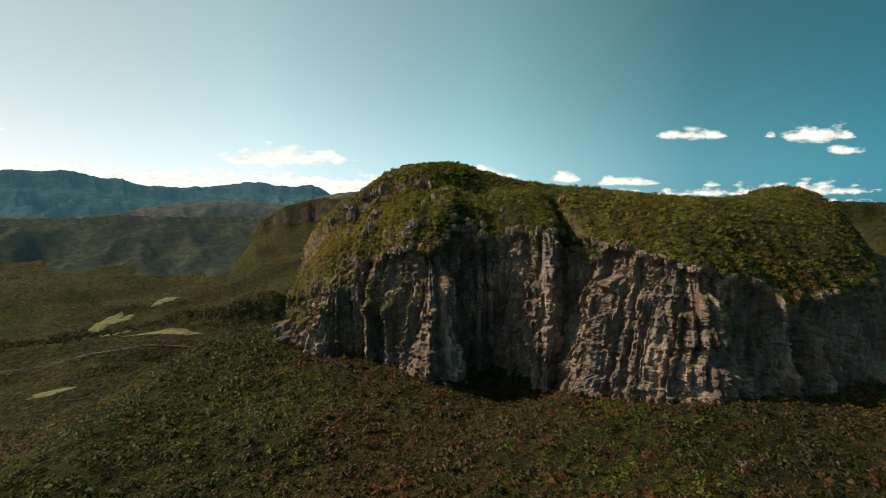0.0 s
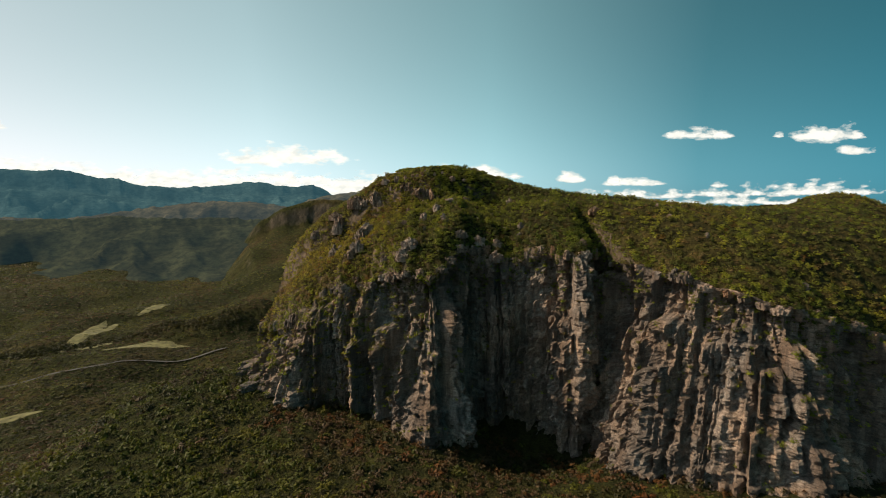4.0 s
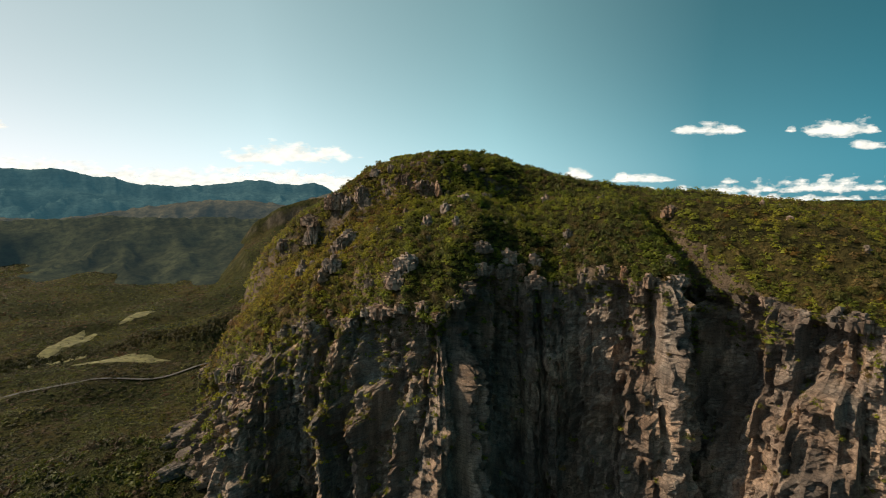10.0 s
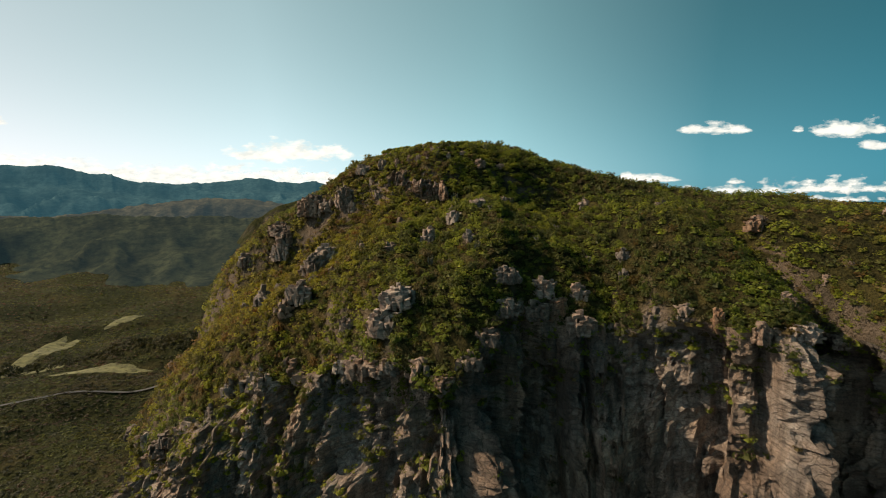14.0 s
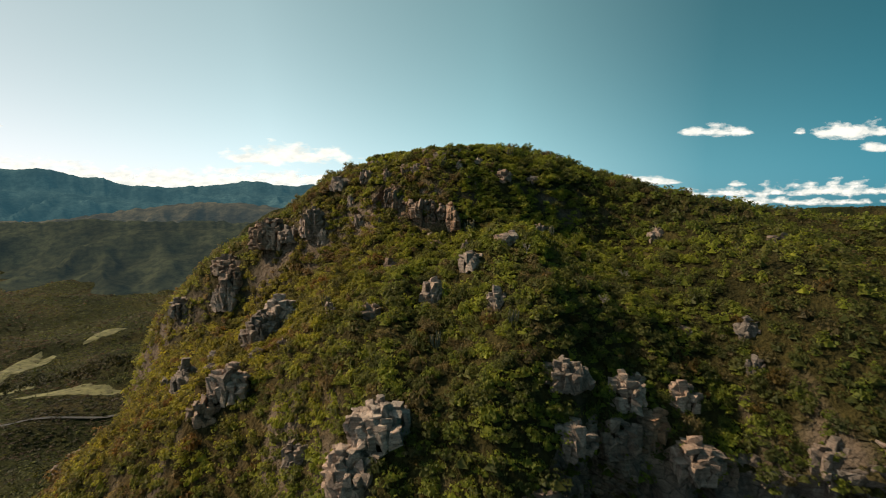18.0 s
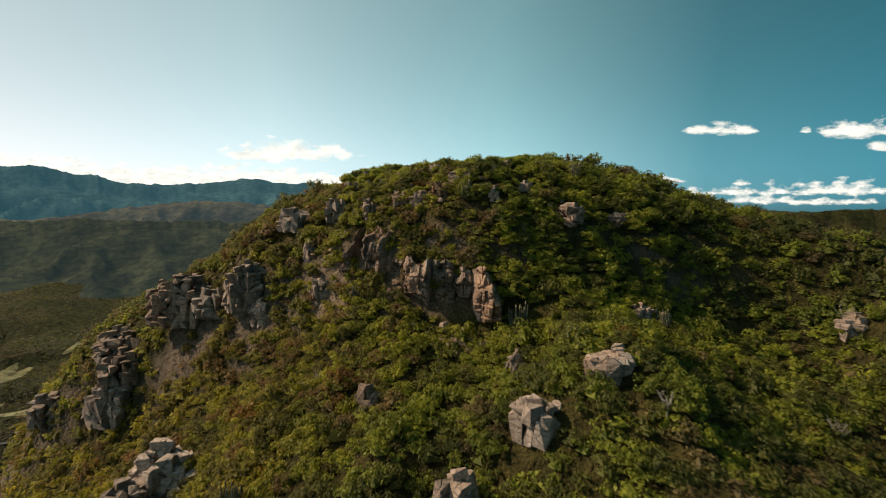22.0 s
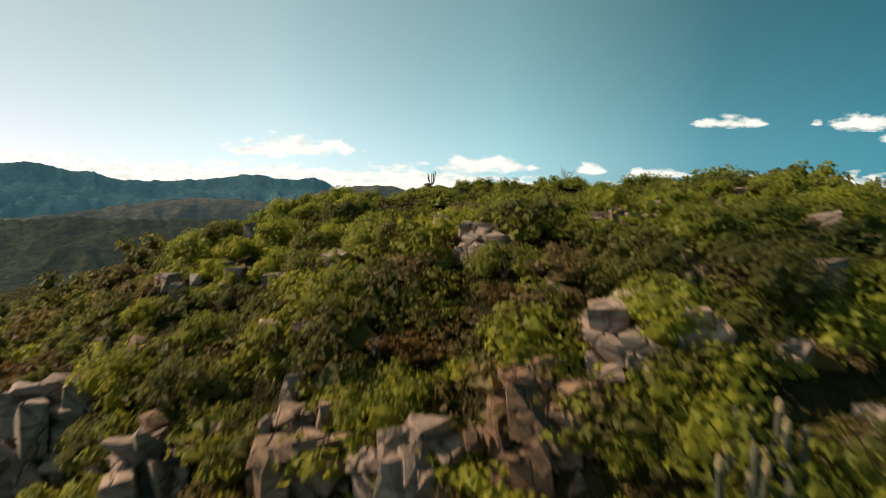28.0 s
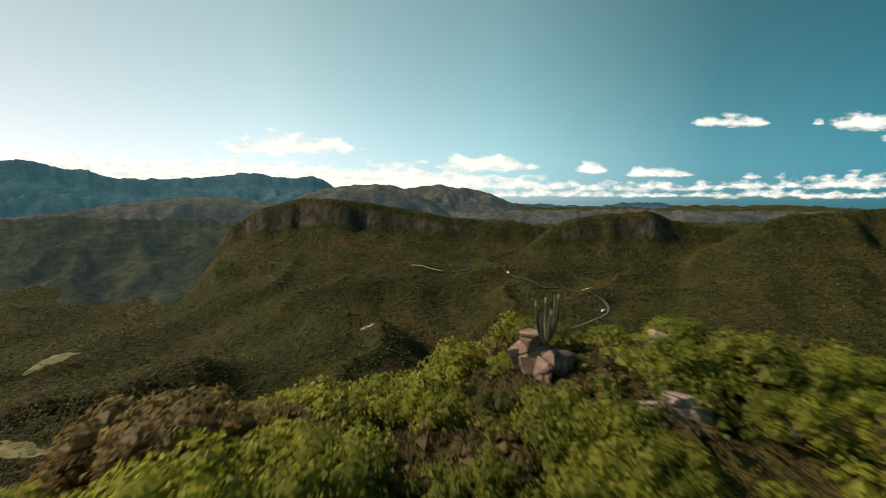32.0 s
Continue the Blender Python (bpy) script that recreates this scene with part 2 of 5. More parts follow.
def ramp(n, l, source, stops):
    r = n.new("ShaderNodeValToRGB")
    e = r.color_ramp.elements
    e[0].position, e[0].color = stops[0][0], (*stops[0][1], 1)
    e[1].position, e[1].color = stops[-1][0], (*stops[-1][1], 1)
    for p, c in stops[1:-1]:
        q = e.new(p)
        q.color = (*c, 1)
    l.new(source, r.inputs[0])
    return r


def mix(n, l, fac, a, b, kind="MIX"):
    m = n.new("ShaderNodeMix")
    m.data_type, m.blend_type = "RGBA", kind
    if isinstance(fac, float):
        m.inputs[0].default_value = fac
    else:
        l.new(fac, m.inputs[0])
    for i, v in ((6, a), (7, b)):
        if isinstance(v, tuple):
            m.inputs[i].default_value = (*v, 1)
        else:
            l.new(v, m.inputs[i])
    return m.outputs[2]


def rock_material(name, grey, warm, dark, stain=0.75, relief=0.5, joints=0.42, varnish=0.5):
    m, n, l, b = material(name)
    big = noise_node(n, l, 0.09, 5, 0.6, (1, 1, 0.45))
    streak = noise_node(n, l, 0.55, 4, 0.6, (1, 1, 0.10))
    fine = noise_node(n, l, 2.6, 6, 0.7)
    bed = noise_node(n, l, 1.6, 5, 0.65, (0.15, 0.15, 2.2))
    c = ramp(n, l, big.outputs[0], [(0.36, grey), (0.50, tuple(0.5 * (p + q) for p, q in zip(grey, warm))), (0.62, warm)]).outputs[0]
    s = ramp(n, l, streak.outputs[0], [(0.40, (1, 1, 1)), (0.60, (0.30, 0.28, 0.27))]).outputs[0]
    c = mix(n, l, stain, c, s, "MULTIPLY")
    f = ramp(n, l, fine.outputs[0], [(0.30, dark), (0.48, (0.9, 0.9, 0.9)), (0.75, (1.15, 1.12, 1.08))]).outputs[0]
    c = mix(n, l, 0.8, c, f, "MULTIPLY")
    soot = noise_node(n, l, 0.045 if joints < 1 else 0.5, 5, 0.62, (1, 1, 0.5))
    c = mix(n, l, varnish, c, ramp(n, l, soot.outputs[0], [(0.42, (1, 1, 1)), (0.58, (0.34, 0.32, 0.32))]).outputs[0], "MULTIPLY")
    # joints that part the rock into blocks
    geo, warp, wsum, stretch = n.new("ShaderNodeNewGeometry"), noise_node(n, l, joints * 1.5, 3, 0.6), n.new("ShaderNodeVectorMath"), n.new("ShaderNodeVectorMath")
    wsum.operation, stretch.operation = "MULTIPLY_ADD", "MULTIPLY"
    l.new(warp.outputs["Color"], wsum.inputs[0])
    wsum.inputs[1].default_value = (0.35 / joints,) * 3
    l.new(geo.outputs["Position"], wsum.inputs[2])
    stretch.inputs[1].default_value = (1, 1, 2.1)
    l.new(wsum.outputs[0], stretch.inputs[0])
    crack = n.new("ShaderNodeTexVoronoi")
    crack.feature, crack.distance = "DISTANCE_TO_EDGE", "EUCLIDEAN"
    crack.inputs["Scale"].default_value = joints
    l.new(stretch.outputs[0], crack.inputs["Vector"])
    gap = ramp(n, l, crack.outputs["Distance"], [(0.0, (0.28, 0.26, 0.25)), (0.06, (1, 1, 1))])
    layer = noise_node(n, l, 1.6, 5, 0.65, (0.12, 0.12, 2.2))
    c = mix(n, l, 0.7, c, ramp(n, l, layer.outputs[0], [(0.36, (0.5, 0.48, 0.47)), (0.52, (1.05, 1.03, 1.0))]).outputs[0], "MULTIPLY")
    c = mix(n, l, 0.5, c, gap.outputs[0], "MULTIPLY")
    l.new(c, b.inputs["Base Color"])
    b.inputs["Roughness"].default_value = 0.9
    add, sum_ = n.new("ShaderNodeMath"), n.new("ShaderNodeMath")
    l.new(fine.outputs[0], sum_.inputs[0])
    l.new(bed.outputs[0], sum_.inputs[1])
    l.new(sum_.outputs[0], add.inputs[0])
    l.new(gap.outputs[0], add.inputs[1])
    bp = n.new("ShaderNodeBump")
    bp.inputs["Strength"].default_value, bp.inputs["Distance"].default_value = 0.8, relief
    l.new(add.outputs[0], bp.inputs["Height"])
    l.new(bp.outputs[0], b.inputs["Normal"])
    return m


ROCK = rock_material("cliff_rock", (0.33, 0.285, 0.26), (0.43, 0.30, 0.225), (0.30, 0.28, 0.28), 0.6, 0.5, 0.5, 0.85)
PALE = rock_material("pale_rock", (0.43, 0.355, 0.31), (0.46, 0.315, 0.245), (0.36, 0.33, 0.31), 0.5, 0.10, 0.9)
BROWN = rock_material("brown_rock", (0.25, 0.21, 0.185), (0.32, 0.215, 0.16), (0.30, 0.27, 0.25), 0.55, 0.10, 0.9)
RED = rock_material("red_rock", (0.33, 0.265, 0.23), (0.40, 0.225, 0.135), (0.30, 0.26, 0.24), 0.6, 0.10, 1.1)


def soil_material(name, tones, stone_lo, stone_hi):
    m, n, l, b = material(name)
    big = noise_node(n, l, 0.012, 5, 0.6)
    mid = noise_node(n, l, 0.11, 5, 0.65)
    fine = noise_node(n, l, 0.9, 5, 0.7)
    c = ramp(n, l, big.outputs[0], list(zip((0.35, 0.52, 0.66), tones))).outputs[0]
    d = ramp(n, l, mid.outputs[0], [(0.36, (0.42, 0.46, 0.42)), (0.58, (1.15, 1.1, 1.0))]).outputs[0]
    c = mix(n, l, 0.9, c, d, "MULTIPLY")
    f = ramp(n, l, fine.outputs[0], [(0.34, (0.45, 0.48, 0.45)), (0.60, (1.25, 1.2, 1.1))]).outputs[0]
    c = mix(n, l, 0.8, c, f, "MULTIPLY")
    g = n.new("ShaderNodeNewGeometry")
    sep = n.new("ShaderNodeSeparateXYZ")
    l.new(g.outputs["Normal"], sep.inputs[0])
    crag = noise_node(n, l, 0.06, 5, 0.65, (1, 1, 0.3))
    k = n.new("ShaderNodeMath")
    k.operation = "MULTIPLY_ADD"
    l.new(crag.outputs[0], k.inputs[0])
    k.inputs[1].default_value = -0.35
    l.new(sep.outputs[2], k.inputs[2])
    steep = ramp(n, l, k.outputs[0], [(0.24, (1, 1, 1)), (0.40, (0, 0, 0))])
    stone = ramp(n, l, crag.outputs[0], [(0.35, stone_lo), (0.65, stone_hi)]).outputs[0]
    c = mix(n, l, steep.outputs[0], c, stone)
    l.new(c, b.inputs["Base Color"])
    b.inputs["Roughness"].default_value = 1.0
    b.inputs["Specular IOR Level"].default_value = 0.1
    add = n.new("ShaderNodeMath")
    add.operation = "MULTIPLY_ADD"
    l.new(mid.outputs[0], add.inputs[0])
    add.inputs[1].default_value = 3.0
    l.new(fine.outputs[0], add.inputs[2])
    bp = n.new("ShaderNodeBump")
    bp.inputs["Strength"].default_value, bp.inputs["Distance"].default_value = 1.0, 2.5
    l.new(add.outputs[0], bp.inputs["Height"])
    l.new(bp.outputs[0], b.inputs["Normal"])
    return m


SOIL = soil_material("scrub_soil", ((0.030, 0.036, 0.014), (0.046, 0.048, 0.018), (0.068, 0.054, 0.024)), (0.035, 0.032, 0.028), (0.12, 0.095, 0.072))
TOP_SOIL = soil_material("mesa_soil", ((0.050, 0.046, 0.018), (0.068, 0.058, 0.023), (0.095, 0.070, 0.034)), (0.09, 0.072, 0.056), (0.24, 0.175, 0.13))


def plain(name, colour, rough=0.8, vary=0.3, scale=1.5):
    m, n, l, b = material(name)
    t = noise_node(n, l, scale, 5, 0.65)
    lo, hi = tuple(c * (1 - vary) for c in colour), tuple(c * (1 + vary) for c in colour)
    l.new(ramp(n, l, t.outputs[0], [(0.35, lo), (0.65, hi)]).outputs[0], b.inputs["Base Color"])
    b.inputs["Roughness"].default_value = rough
    return m


def leaf_material(name, dark, light, through_light=0.58):
    m, n, l, b = material(name)
    t = noise_node(n, l, 0.22, 3, 0.6)
    u = noise_node(n, l, 1.6, 3, 0.6)
    g = n.new("ShaderNodeNewGeometry")
    c = ramp(n, l, t.outputs[0], [(0.36, dark), (0.64, light)]).outputs[0]
    v = ramp(n, l, u.outputs[0], [(0.35, (0.7, 0.74, 0.7)), (0.65, (1.2, 1.15, 1.1))]).outputs[0]
    c = mix(n, l, 0.9, c, v, "MULTIPLY")
    far_t = noise_node(n, l, 0.011, 4, 0.6)
    fz = ramp(n, l, far_t.outputs[0], [(0.38, (0.62, 0.70, 0.75)), (0.50, (1.0, 1.0, 1.0)), (0.64, (1.30, 1.02, 0.95))]).outputs[0]
    c = mix(n, l, 0.9, c, fz, "MULTIPLY")
    w = ramp(n, l, g.outputs["Random Per Island"], [(0.0, (0.75, 0.78, 0.78)), (1.0, (1.25, 1.2, 1.1))]).outputs[0]
    c = mix(n, l, 0.8, c, w, "MULTIPLY")
    l.new(c, b.inputs["Base Color"])
    b.inputs["Roughness"].default_value = 0.6
    b.inputs["Specular IOR Level"].default_value = 0.25
    tr = n.new("ShaderNodeBsdfTranslucent")
    l.new(c, tr.inputs[0])
    ms = n.new("ShaderNodeMixShader")
    ms.inputs[0].default_value = through_light
    l.new(b.outputs[0], ms.inputs[1])
    l.new(tr.outputs[0], ms.inputs[2])
    l.new(ms.outputs[0], n["Material Output"].inputs[0])
    return m


LEAF = leaf_material("shrub_leaves", (0.160, 0.178, 0.034), (0.330, 0.342, 0.048))
LEAF_DARK = leaf_material("dark_leaves", (0.094, 0.100, 0.032), (0.180, 0.178, 0.044))
LEAF_DRY = leaf_material("dry_leaves", (0.155, 0.112, 0.052), (0.230, 0.175, 0.072))
LEAF_RED = leaf_material("rusty_leaves", (0.140, 0.082, 0.028), (0.205, 0.130, 0.034))
TREE = leaf_material("forest_leaves", (0.058, 0.068, 0.013), (0.116, 0.124, 0.019), 0.4)
TREE_DARK = leaf_material("dark_forest_leaves", (0.026, 0.029, 0.010), (0.054, 0.052, 0.014), 0.4)
TREE_DRY = leaf_material("bare_forest_twigs", (0.060, 0.040, 0.022), (0.098, 0.064, 0.032), 0.3)
TREE_RED = leaf_material("rusty_forest_leaves", (0.092, 0.042, 0.018), (0.140, 0.068, 0.023), 0.4)
BARK = plain("bark", (0.16, 0.125, 0.095), 0.9)


# ---- meshes ----
def mesh_object(name, verts, faces, mat, parent=None, label="", smooth_shade=False):
    """faces: an array of one width, or a list."""
    me = bpy.data.meshes.new(name)
    verts, faces = np.asarray(verts, np.float32), np.asarray(faces, np.int32)
    k = faces.shape[1]
    me.vertices.add(len(verts))
    me.vertices.foreach_set("co", verts.ravel())
    me.loops.add(faces.size)
    me.loops.foreach_set("vertex_index", faces.ravel())
    me.polygons.add(len(faces))
    me.polygons.foreach_set("loop_start", np.arange(0, faces.size, k, dtype=np.int32))
    me.polygons.foreach_set("use_smooth", np.full(len(faces), smooth_shade))
    me.materials.append(mat)
    me.update(calc_edges=True)
    ob = new(name, me)
    if parent:
        ob.parent = parent
    if label:
        ob["label"] = label
    return ob


def grid_faces(rows, cols):
    a = (np.arange(rows - 1)[:, None] * cols + np.arange(cols - 1)).ravel()
    return np.stack([a, a + 1, a + cols + 1, a + cols], 1)


# ---- land ----
def build_ground():
    rad = np.concatenate([np.linspace(2, 420, 130)[:-1], np.geomspace(420, 1750, 230)[:-1], np.geomspace(1750, 4850, 60)])
    ahead = np.linspace(-60, 60, 380)
    behind = np.linspace(62, 298, 90)[1:-1]
    ang = np.radians(np.concatenate([ahead, behind]))
    r, a = np.meshgrid(rad, ang, indexing="ij")
    # centred behind the start so that the rays ahead fan out along the flight
    x, y = r * np.sin(a), -60 + r * np.cos(a) * 1.0
    z = ground_height(x, y)
    z = z - 6 * smooth(300, 330, y) * smooth(-60, -40, x) * smooth(320, 300, x) * smooth(420, 400, y)
    rows, cols = r.shape
    f = grid_faces(rows, cols)
    k = np.arange(rows - 1) * cols
    wrap = np.stack([k + cols - 1, k, k + cols, k + 2 * cols - 1], 1)
    f = np.concatenate([f, wrap])[:, ::-1]
    ob = mesh_object("ground", np.stack([x, y, z], -1).reshape(-1, 3), f, SOIL, smooth_shade=True)
    tagged(ob, "olive scrub-covered valley land rolling to the horizon", "ground", kind="structure")


def build_top():
    xs = np.arange(WEST, EAST + 0.1, 1.2)
    q = np.concatenate([np.linspace(0, 1, 75), np.linspace(1, 2.6, 70)[1:]])
    x, qq = np.meshgrid(xs, q, indexing="ij")
    ry, cy = rim_y(x), crest_y(x)
    y = np.where(qq <= 1, ry + (cy - ry) * qq, cy + (qq - 1) * 95)
    z = top_height(x, y)
    ob = mesh_object("mesa_top", np.stack([x, y, z], -1).reshape(-1, 3), grid_faces(*x.shape), TOP_SOIL, smooth_shade=True)
    tagged(ob, "domed scrub-covered top of the sandstone mesa", "ground", kind="structure")


def cliff_line(step):
    """Plan of the cliff's edge from the far west side round to the east, evenly stepped."""
    west = np.stack([np.full(60, WEST), np.linspace(410, rim_y(WEST), 60)], 1)
    xs = np.linspace(WEST, EAST, 900)[1:]
    south = np.stack([xs, rim_y(xs)], 1)
    east = np.stack([np.full(30, EAST), np.linspace(rim_y(EAST), 500, 30)], 1)[1:]
    p = np.concatenate([west, south, east])
    d = np.r_[0, np.cumsum(np.hypot(*np.diff(p, axis=0).T))]
    s = np.arange(0, d[-1], step)
    return np.interp(s, d, p[:, 0]), np.interp(s, d, p[:, 1]), s


def columns(s, z, width, seg, seed):
    """Jointed rock: for each place its block's own offset, and how near it is to an upright and to a level joint."""
    u = s / width
    i = np.floor(u).astype(np.int64)
    edge = lambda k: k + 0.7 * (hash01(k, k * 0, k * 0, seed) - 0.5)
    i = np.where(u < edge(i), i - 1, np.where(u >= edge(i + 1), i + 1, i))
    w = (u - edge(i)) / (edge(i + 1) - edge(i))
    zz = z / (seg * (0.6 + 0.8 * hash01(i, i * 0, i * 0, seed + 1))) + 9 * hash01(i, i * 0, i * 0, seed + 2)
    m = np.floor(zz).astype(np.int64)
    own = 1.2 * (hash01(i, i * 0, i * 0, seed + 3) - 0.5) + 0.8 * (hash01(i, m, i * 0, seed + 4) - 0.5)
    return own, np.abs(2 * w - 1), np.abs(2 * (zz - m) - 1)


def pillars(s, v, width, high, low, seed):
    """Round-fronted rock pillars, each from the foot up to a height of its own."""
    u = s / width
    i = np.floor(u).astype(np.int64)
    edge = lambda k: k + 0.8 * (hash01(k, k * 0, k * 0, seed) - 0.5)
    i = np.where(u < edge(i), i - 1, np.where(u >= edge(i + 1), i + 1, i))
    w = np.abs(2 * (u - edge(i)) / (edge(i + 1) - edge(i)) - 1)
    top = high + (low - high) * hash01(i, i * 0, i * 0, seed + 1)
    return smooth(top - 0.012, top + 0.02, v - 0.03 * w ** 3) * (1 - 0.8 * w ** 12) * (0.4 + 0.8 * hash01(i, i * 0, i * 0, seed + 2))


def cliff_point(s, v, px, py, nx, ny):
    """A place on the cliff: s along it, v 0 at the edge to 1 at the foot."""
    zt = top_height(px, py)
    zb = np.minimum(ground_height(px + nx * 18, py + ny * 18), zt - 6) - 8
    z = zt + (zb - zt) * v
    lean = (3 + 21 * smooth(70, 84, px) - 12 * smooth(112, 135, px) + 11 * np.exp(-((px - 1) / 9) ** 2)
            + 6 * smooth(-6, -16, px) + 4 * smooth(-35, -55, px))
    n = 5.0
    k = v * n + 0.8 * vnoise(s / 11.0, 0.0, seed=61) + 0.3 * vnoise(s / 3.0, 0.0, seed=62)
    stair = np.clip((np.floor(k) + smooth(0.62, 0.98, k - np.floor(k))) / n, 0, 1)
    out = lean * (0.45 * v + 0.55 * stair)
    out = out - 11 * np.exp(-((px - 44) / 24) ** 4) * smooth(0.66 + 0.08 * vnoise(s / 9.0, 0.0, seed=63), 0.84, v)               # hollow at the foot
    ss = s + 2.0 * vnoise(z / 26.0, s / 30.0, seed=44) + 0.6 * vnoise(z / 8.0, s / 9.0, seed=47) + 0.25 * vnoise(z / 2.5, s / 4.0, seed=45)
    own, joint, level = columns(ss, z + 3.0 * vnoise(s / 6.0, z / 9.0, seed=48), 7.5, 9.0, 41)
    own2, joint2, level2 = columns(ss + 0.8 * vnoise(z / 2.5, s / 3.0, seed=49), z + 1.2 * vnoise(s / 2.0, z / 2.0, seed=46), 3.3, 4.2, 81)
    own3, joint3, level3 = columns(ss, z + 0.5 * vnoise(s, z / 1.5, seed=50), 1.45, 1.7, 91)
    amp = smooth(0, 0.06, v)
    out = out + amp * (3.2 * own - 1.8 * joint ** 10 - 0.7 * level ** 14 + 2.8 * own2 - 1.2 * joint2 ** 12 - 0.7 * level2 ** 14
                       + 1.4 * own3 - 0.4 * joint3 ** 10 - 0.35 * level3 ** 10 + 0.25 * fbm(s / 2.6, z / 2.2, seed=57, octaves=2) + 3.4 * fbm(s / 24.0, z / 40.0, seed=52, octaves=2))
    rugged = 1.0 - 0.55 * np.exp(-((px - 32) / 22) ** 4)                                # the sheer wall over the hollow is smoother
    beds = (z + 1.6 * vnoise(s / 17.0, 2.5, seed=64) + 0.3 * vnoise(s / 3.0, z / 3.0, seed=65)) / 1.25
    bed = hash01(np.floor(beds).astype(np.int64), np.floor(s / 9.0 + 0.4 * beds).astype(np.int64), 0, 68)
    out = out + amp * (0.9 * (bed - 0.5) - 0.25 * np.abs(2 * (beds - np.floor(beds)) - 1) ** 8)
    out = out + rugged * (6.0 * (pillars(ss, v, 8.6, -0.15, 0.75, 301) - 0.5) + 3.2 * (pillars(ss, v, 4.1, -0.2, 0.8, 311) - 0.5)) * amp + 1.3 * pillars(ss, v, 1.9, 0.0, 1.0, 321) * amp
    z = z + amp * (0.5 * vnoise(s / 2.4, z / 2.4, seed=53))
    return px + nx * out, py + ny * out, z


def cliff_grid(step, rows):
    px, py, s = cliff_line(step)
    k = max(3, int(7 / step))
    ker = np.ones(2 * k + 1) / (2 * k + 1)
    ax, ay = (np.convolve(np.pad(v, k, mode="edge"), ker, "valid") for v in (px, py))
    tx, ty = np.gradient(ax), np.gradient(ay)
    ln = np.hypot(tx, ty)
    nx, ny = ty / ln, -tx / ln
    return px, py, s, nx, ny


def build_cliff():
    px, py, s, nx, ny = cliff_grid(0.62, 0)
    v = np.linspace(0, 1, 132)
    S, V = np.meshgrid(s, v, indexing="ij")
    rep = lambda q: np.repeat(q[:, None], len(v), 1)
    x, y, z = cliff_point(S, V, rep(px), rep(py), rep(nx), rep(ny))
    ob = mesh_object("cliff_wall", np.stack([x, y, z], -1).reshape(-1, 3), grid_faces(*x.shape)[:, ::-1], ROCK)
    tagged(ob, "sheer weathered sandstone cliff with grey and orange streaks", "cliff", kind="structure")


build_ground()
build_top()
build_cliff()

# ---- distance: mountain ranges and clouds ----
EYE = (-9.0, 326.0, 237.0)          # the viewpoint at the flight's end, from which bearings are given


# Distance haze is put into the material as a faint bluish emission.
def range_material(name, body, haze_glow):
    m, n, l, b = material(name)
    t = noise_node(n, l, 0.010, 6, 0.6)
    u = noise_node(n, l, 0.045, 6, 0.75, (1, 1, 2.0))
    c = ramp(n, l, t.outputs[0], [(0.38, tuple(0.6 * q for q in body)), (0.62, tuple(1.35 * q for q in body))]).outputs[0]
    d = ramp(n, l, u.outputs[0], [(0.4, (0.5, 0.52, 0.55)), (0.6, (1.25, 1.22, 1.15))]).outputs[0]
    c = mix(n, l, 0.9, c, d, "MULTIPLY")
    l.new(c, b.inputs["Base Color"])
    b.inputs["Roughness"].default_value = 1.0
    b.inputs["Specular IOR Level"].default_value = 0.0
    b.inputs["Emission Color"].default_value = (*haze_glow, 1)
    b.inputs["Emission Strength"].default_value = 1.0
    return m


# The bluish body colour of the first one holds haze too.
FAR_HAZE_BLUE = range_material("hazy_range", (0.030, 0.052, 0.055), (0.016, 0.050, 0.070))
FAR_MID = range_material("hazy_scrub", (0.034, 0.036, 0.020), (0.007, 0.014, 0.019))
FAR_BROWN = range_material("hazy_hills", (0.060, 0.052, 0.034), (0.015, 0.028, 0.038))


def mountain_range(label, far, bearings, heights, mat, deep=420, foot=60, cliff=0.25, seed=0):
    """A range seen at one distance: crest heights in metres over the viewpoint by bearing (x over y)."""
    crest = curve(bearings, heights)
    u = np.linspace(bearings[0], bearings[-1], int(150 * (bearings[-1] - bearings[0]) / 0.5) + 40)
    q = np.linspace(-0.3, 1, 44)
    U, Q = np.meshgrid(u, q, indexing="ij")
    top = EYE[2] + crest(U) + far * 0.0022 * fbm(U * 60, 0.0, seed=seed, octaves=4) * (1 - np.clip(Q * 3, 0, 1))
    front = np.clip(Q, 0, 1)
    d = far - Q * deep
    gx, gy = EYE[0] + U * d, EYE[1] + d
    gully = 1 - 2 * np.abs(fbm(gx / 210, gy / 210, seed=seed + 5, octaves=4))
    drop = cliff * smooth(0.02, 0.10, front + 0.02 * gully) + (1 - cliff) * (1 - (1 - front) ** 1.6) * smooth(0.03, 0.5, front + 0.02)
    z = top - (top - foot) * drop + gully * (top - foot) * 0.21 * smooth(0.08, 0.4, front) * (1.2 - front)
    z = z - np.clip(-Q, 0, 1) * 120
    x, y = gx, gy
    ob = mesh_object("mountain_range", np.stack([x, y, z], -1).reshape(-1, 3), grid_faces(*x.shape), mat, smooth_shade=True)
    tagged(ob, label, "mountains", kind="structure")


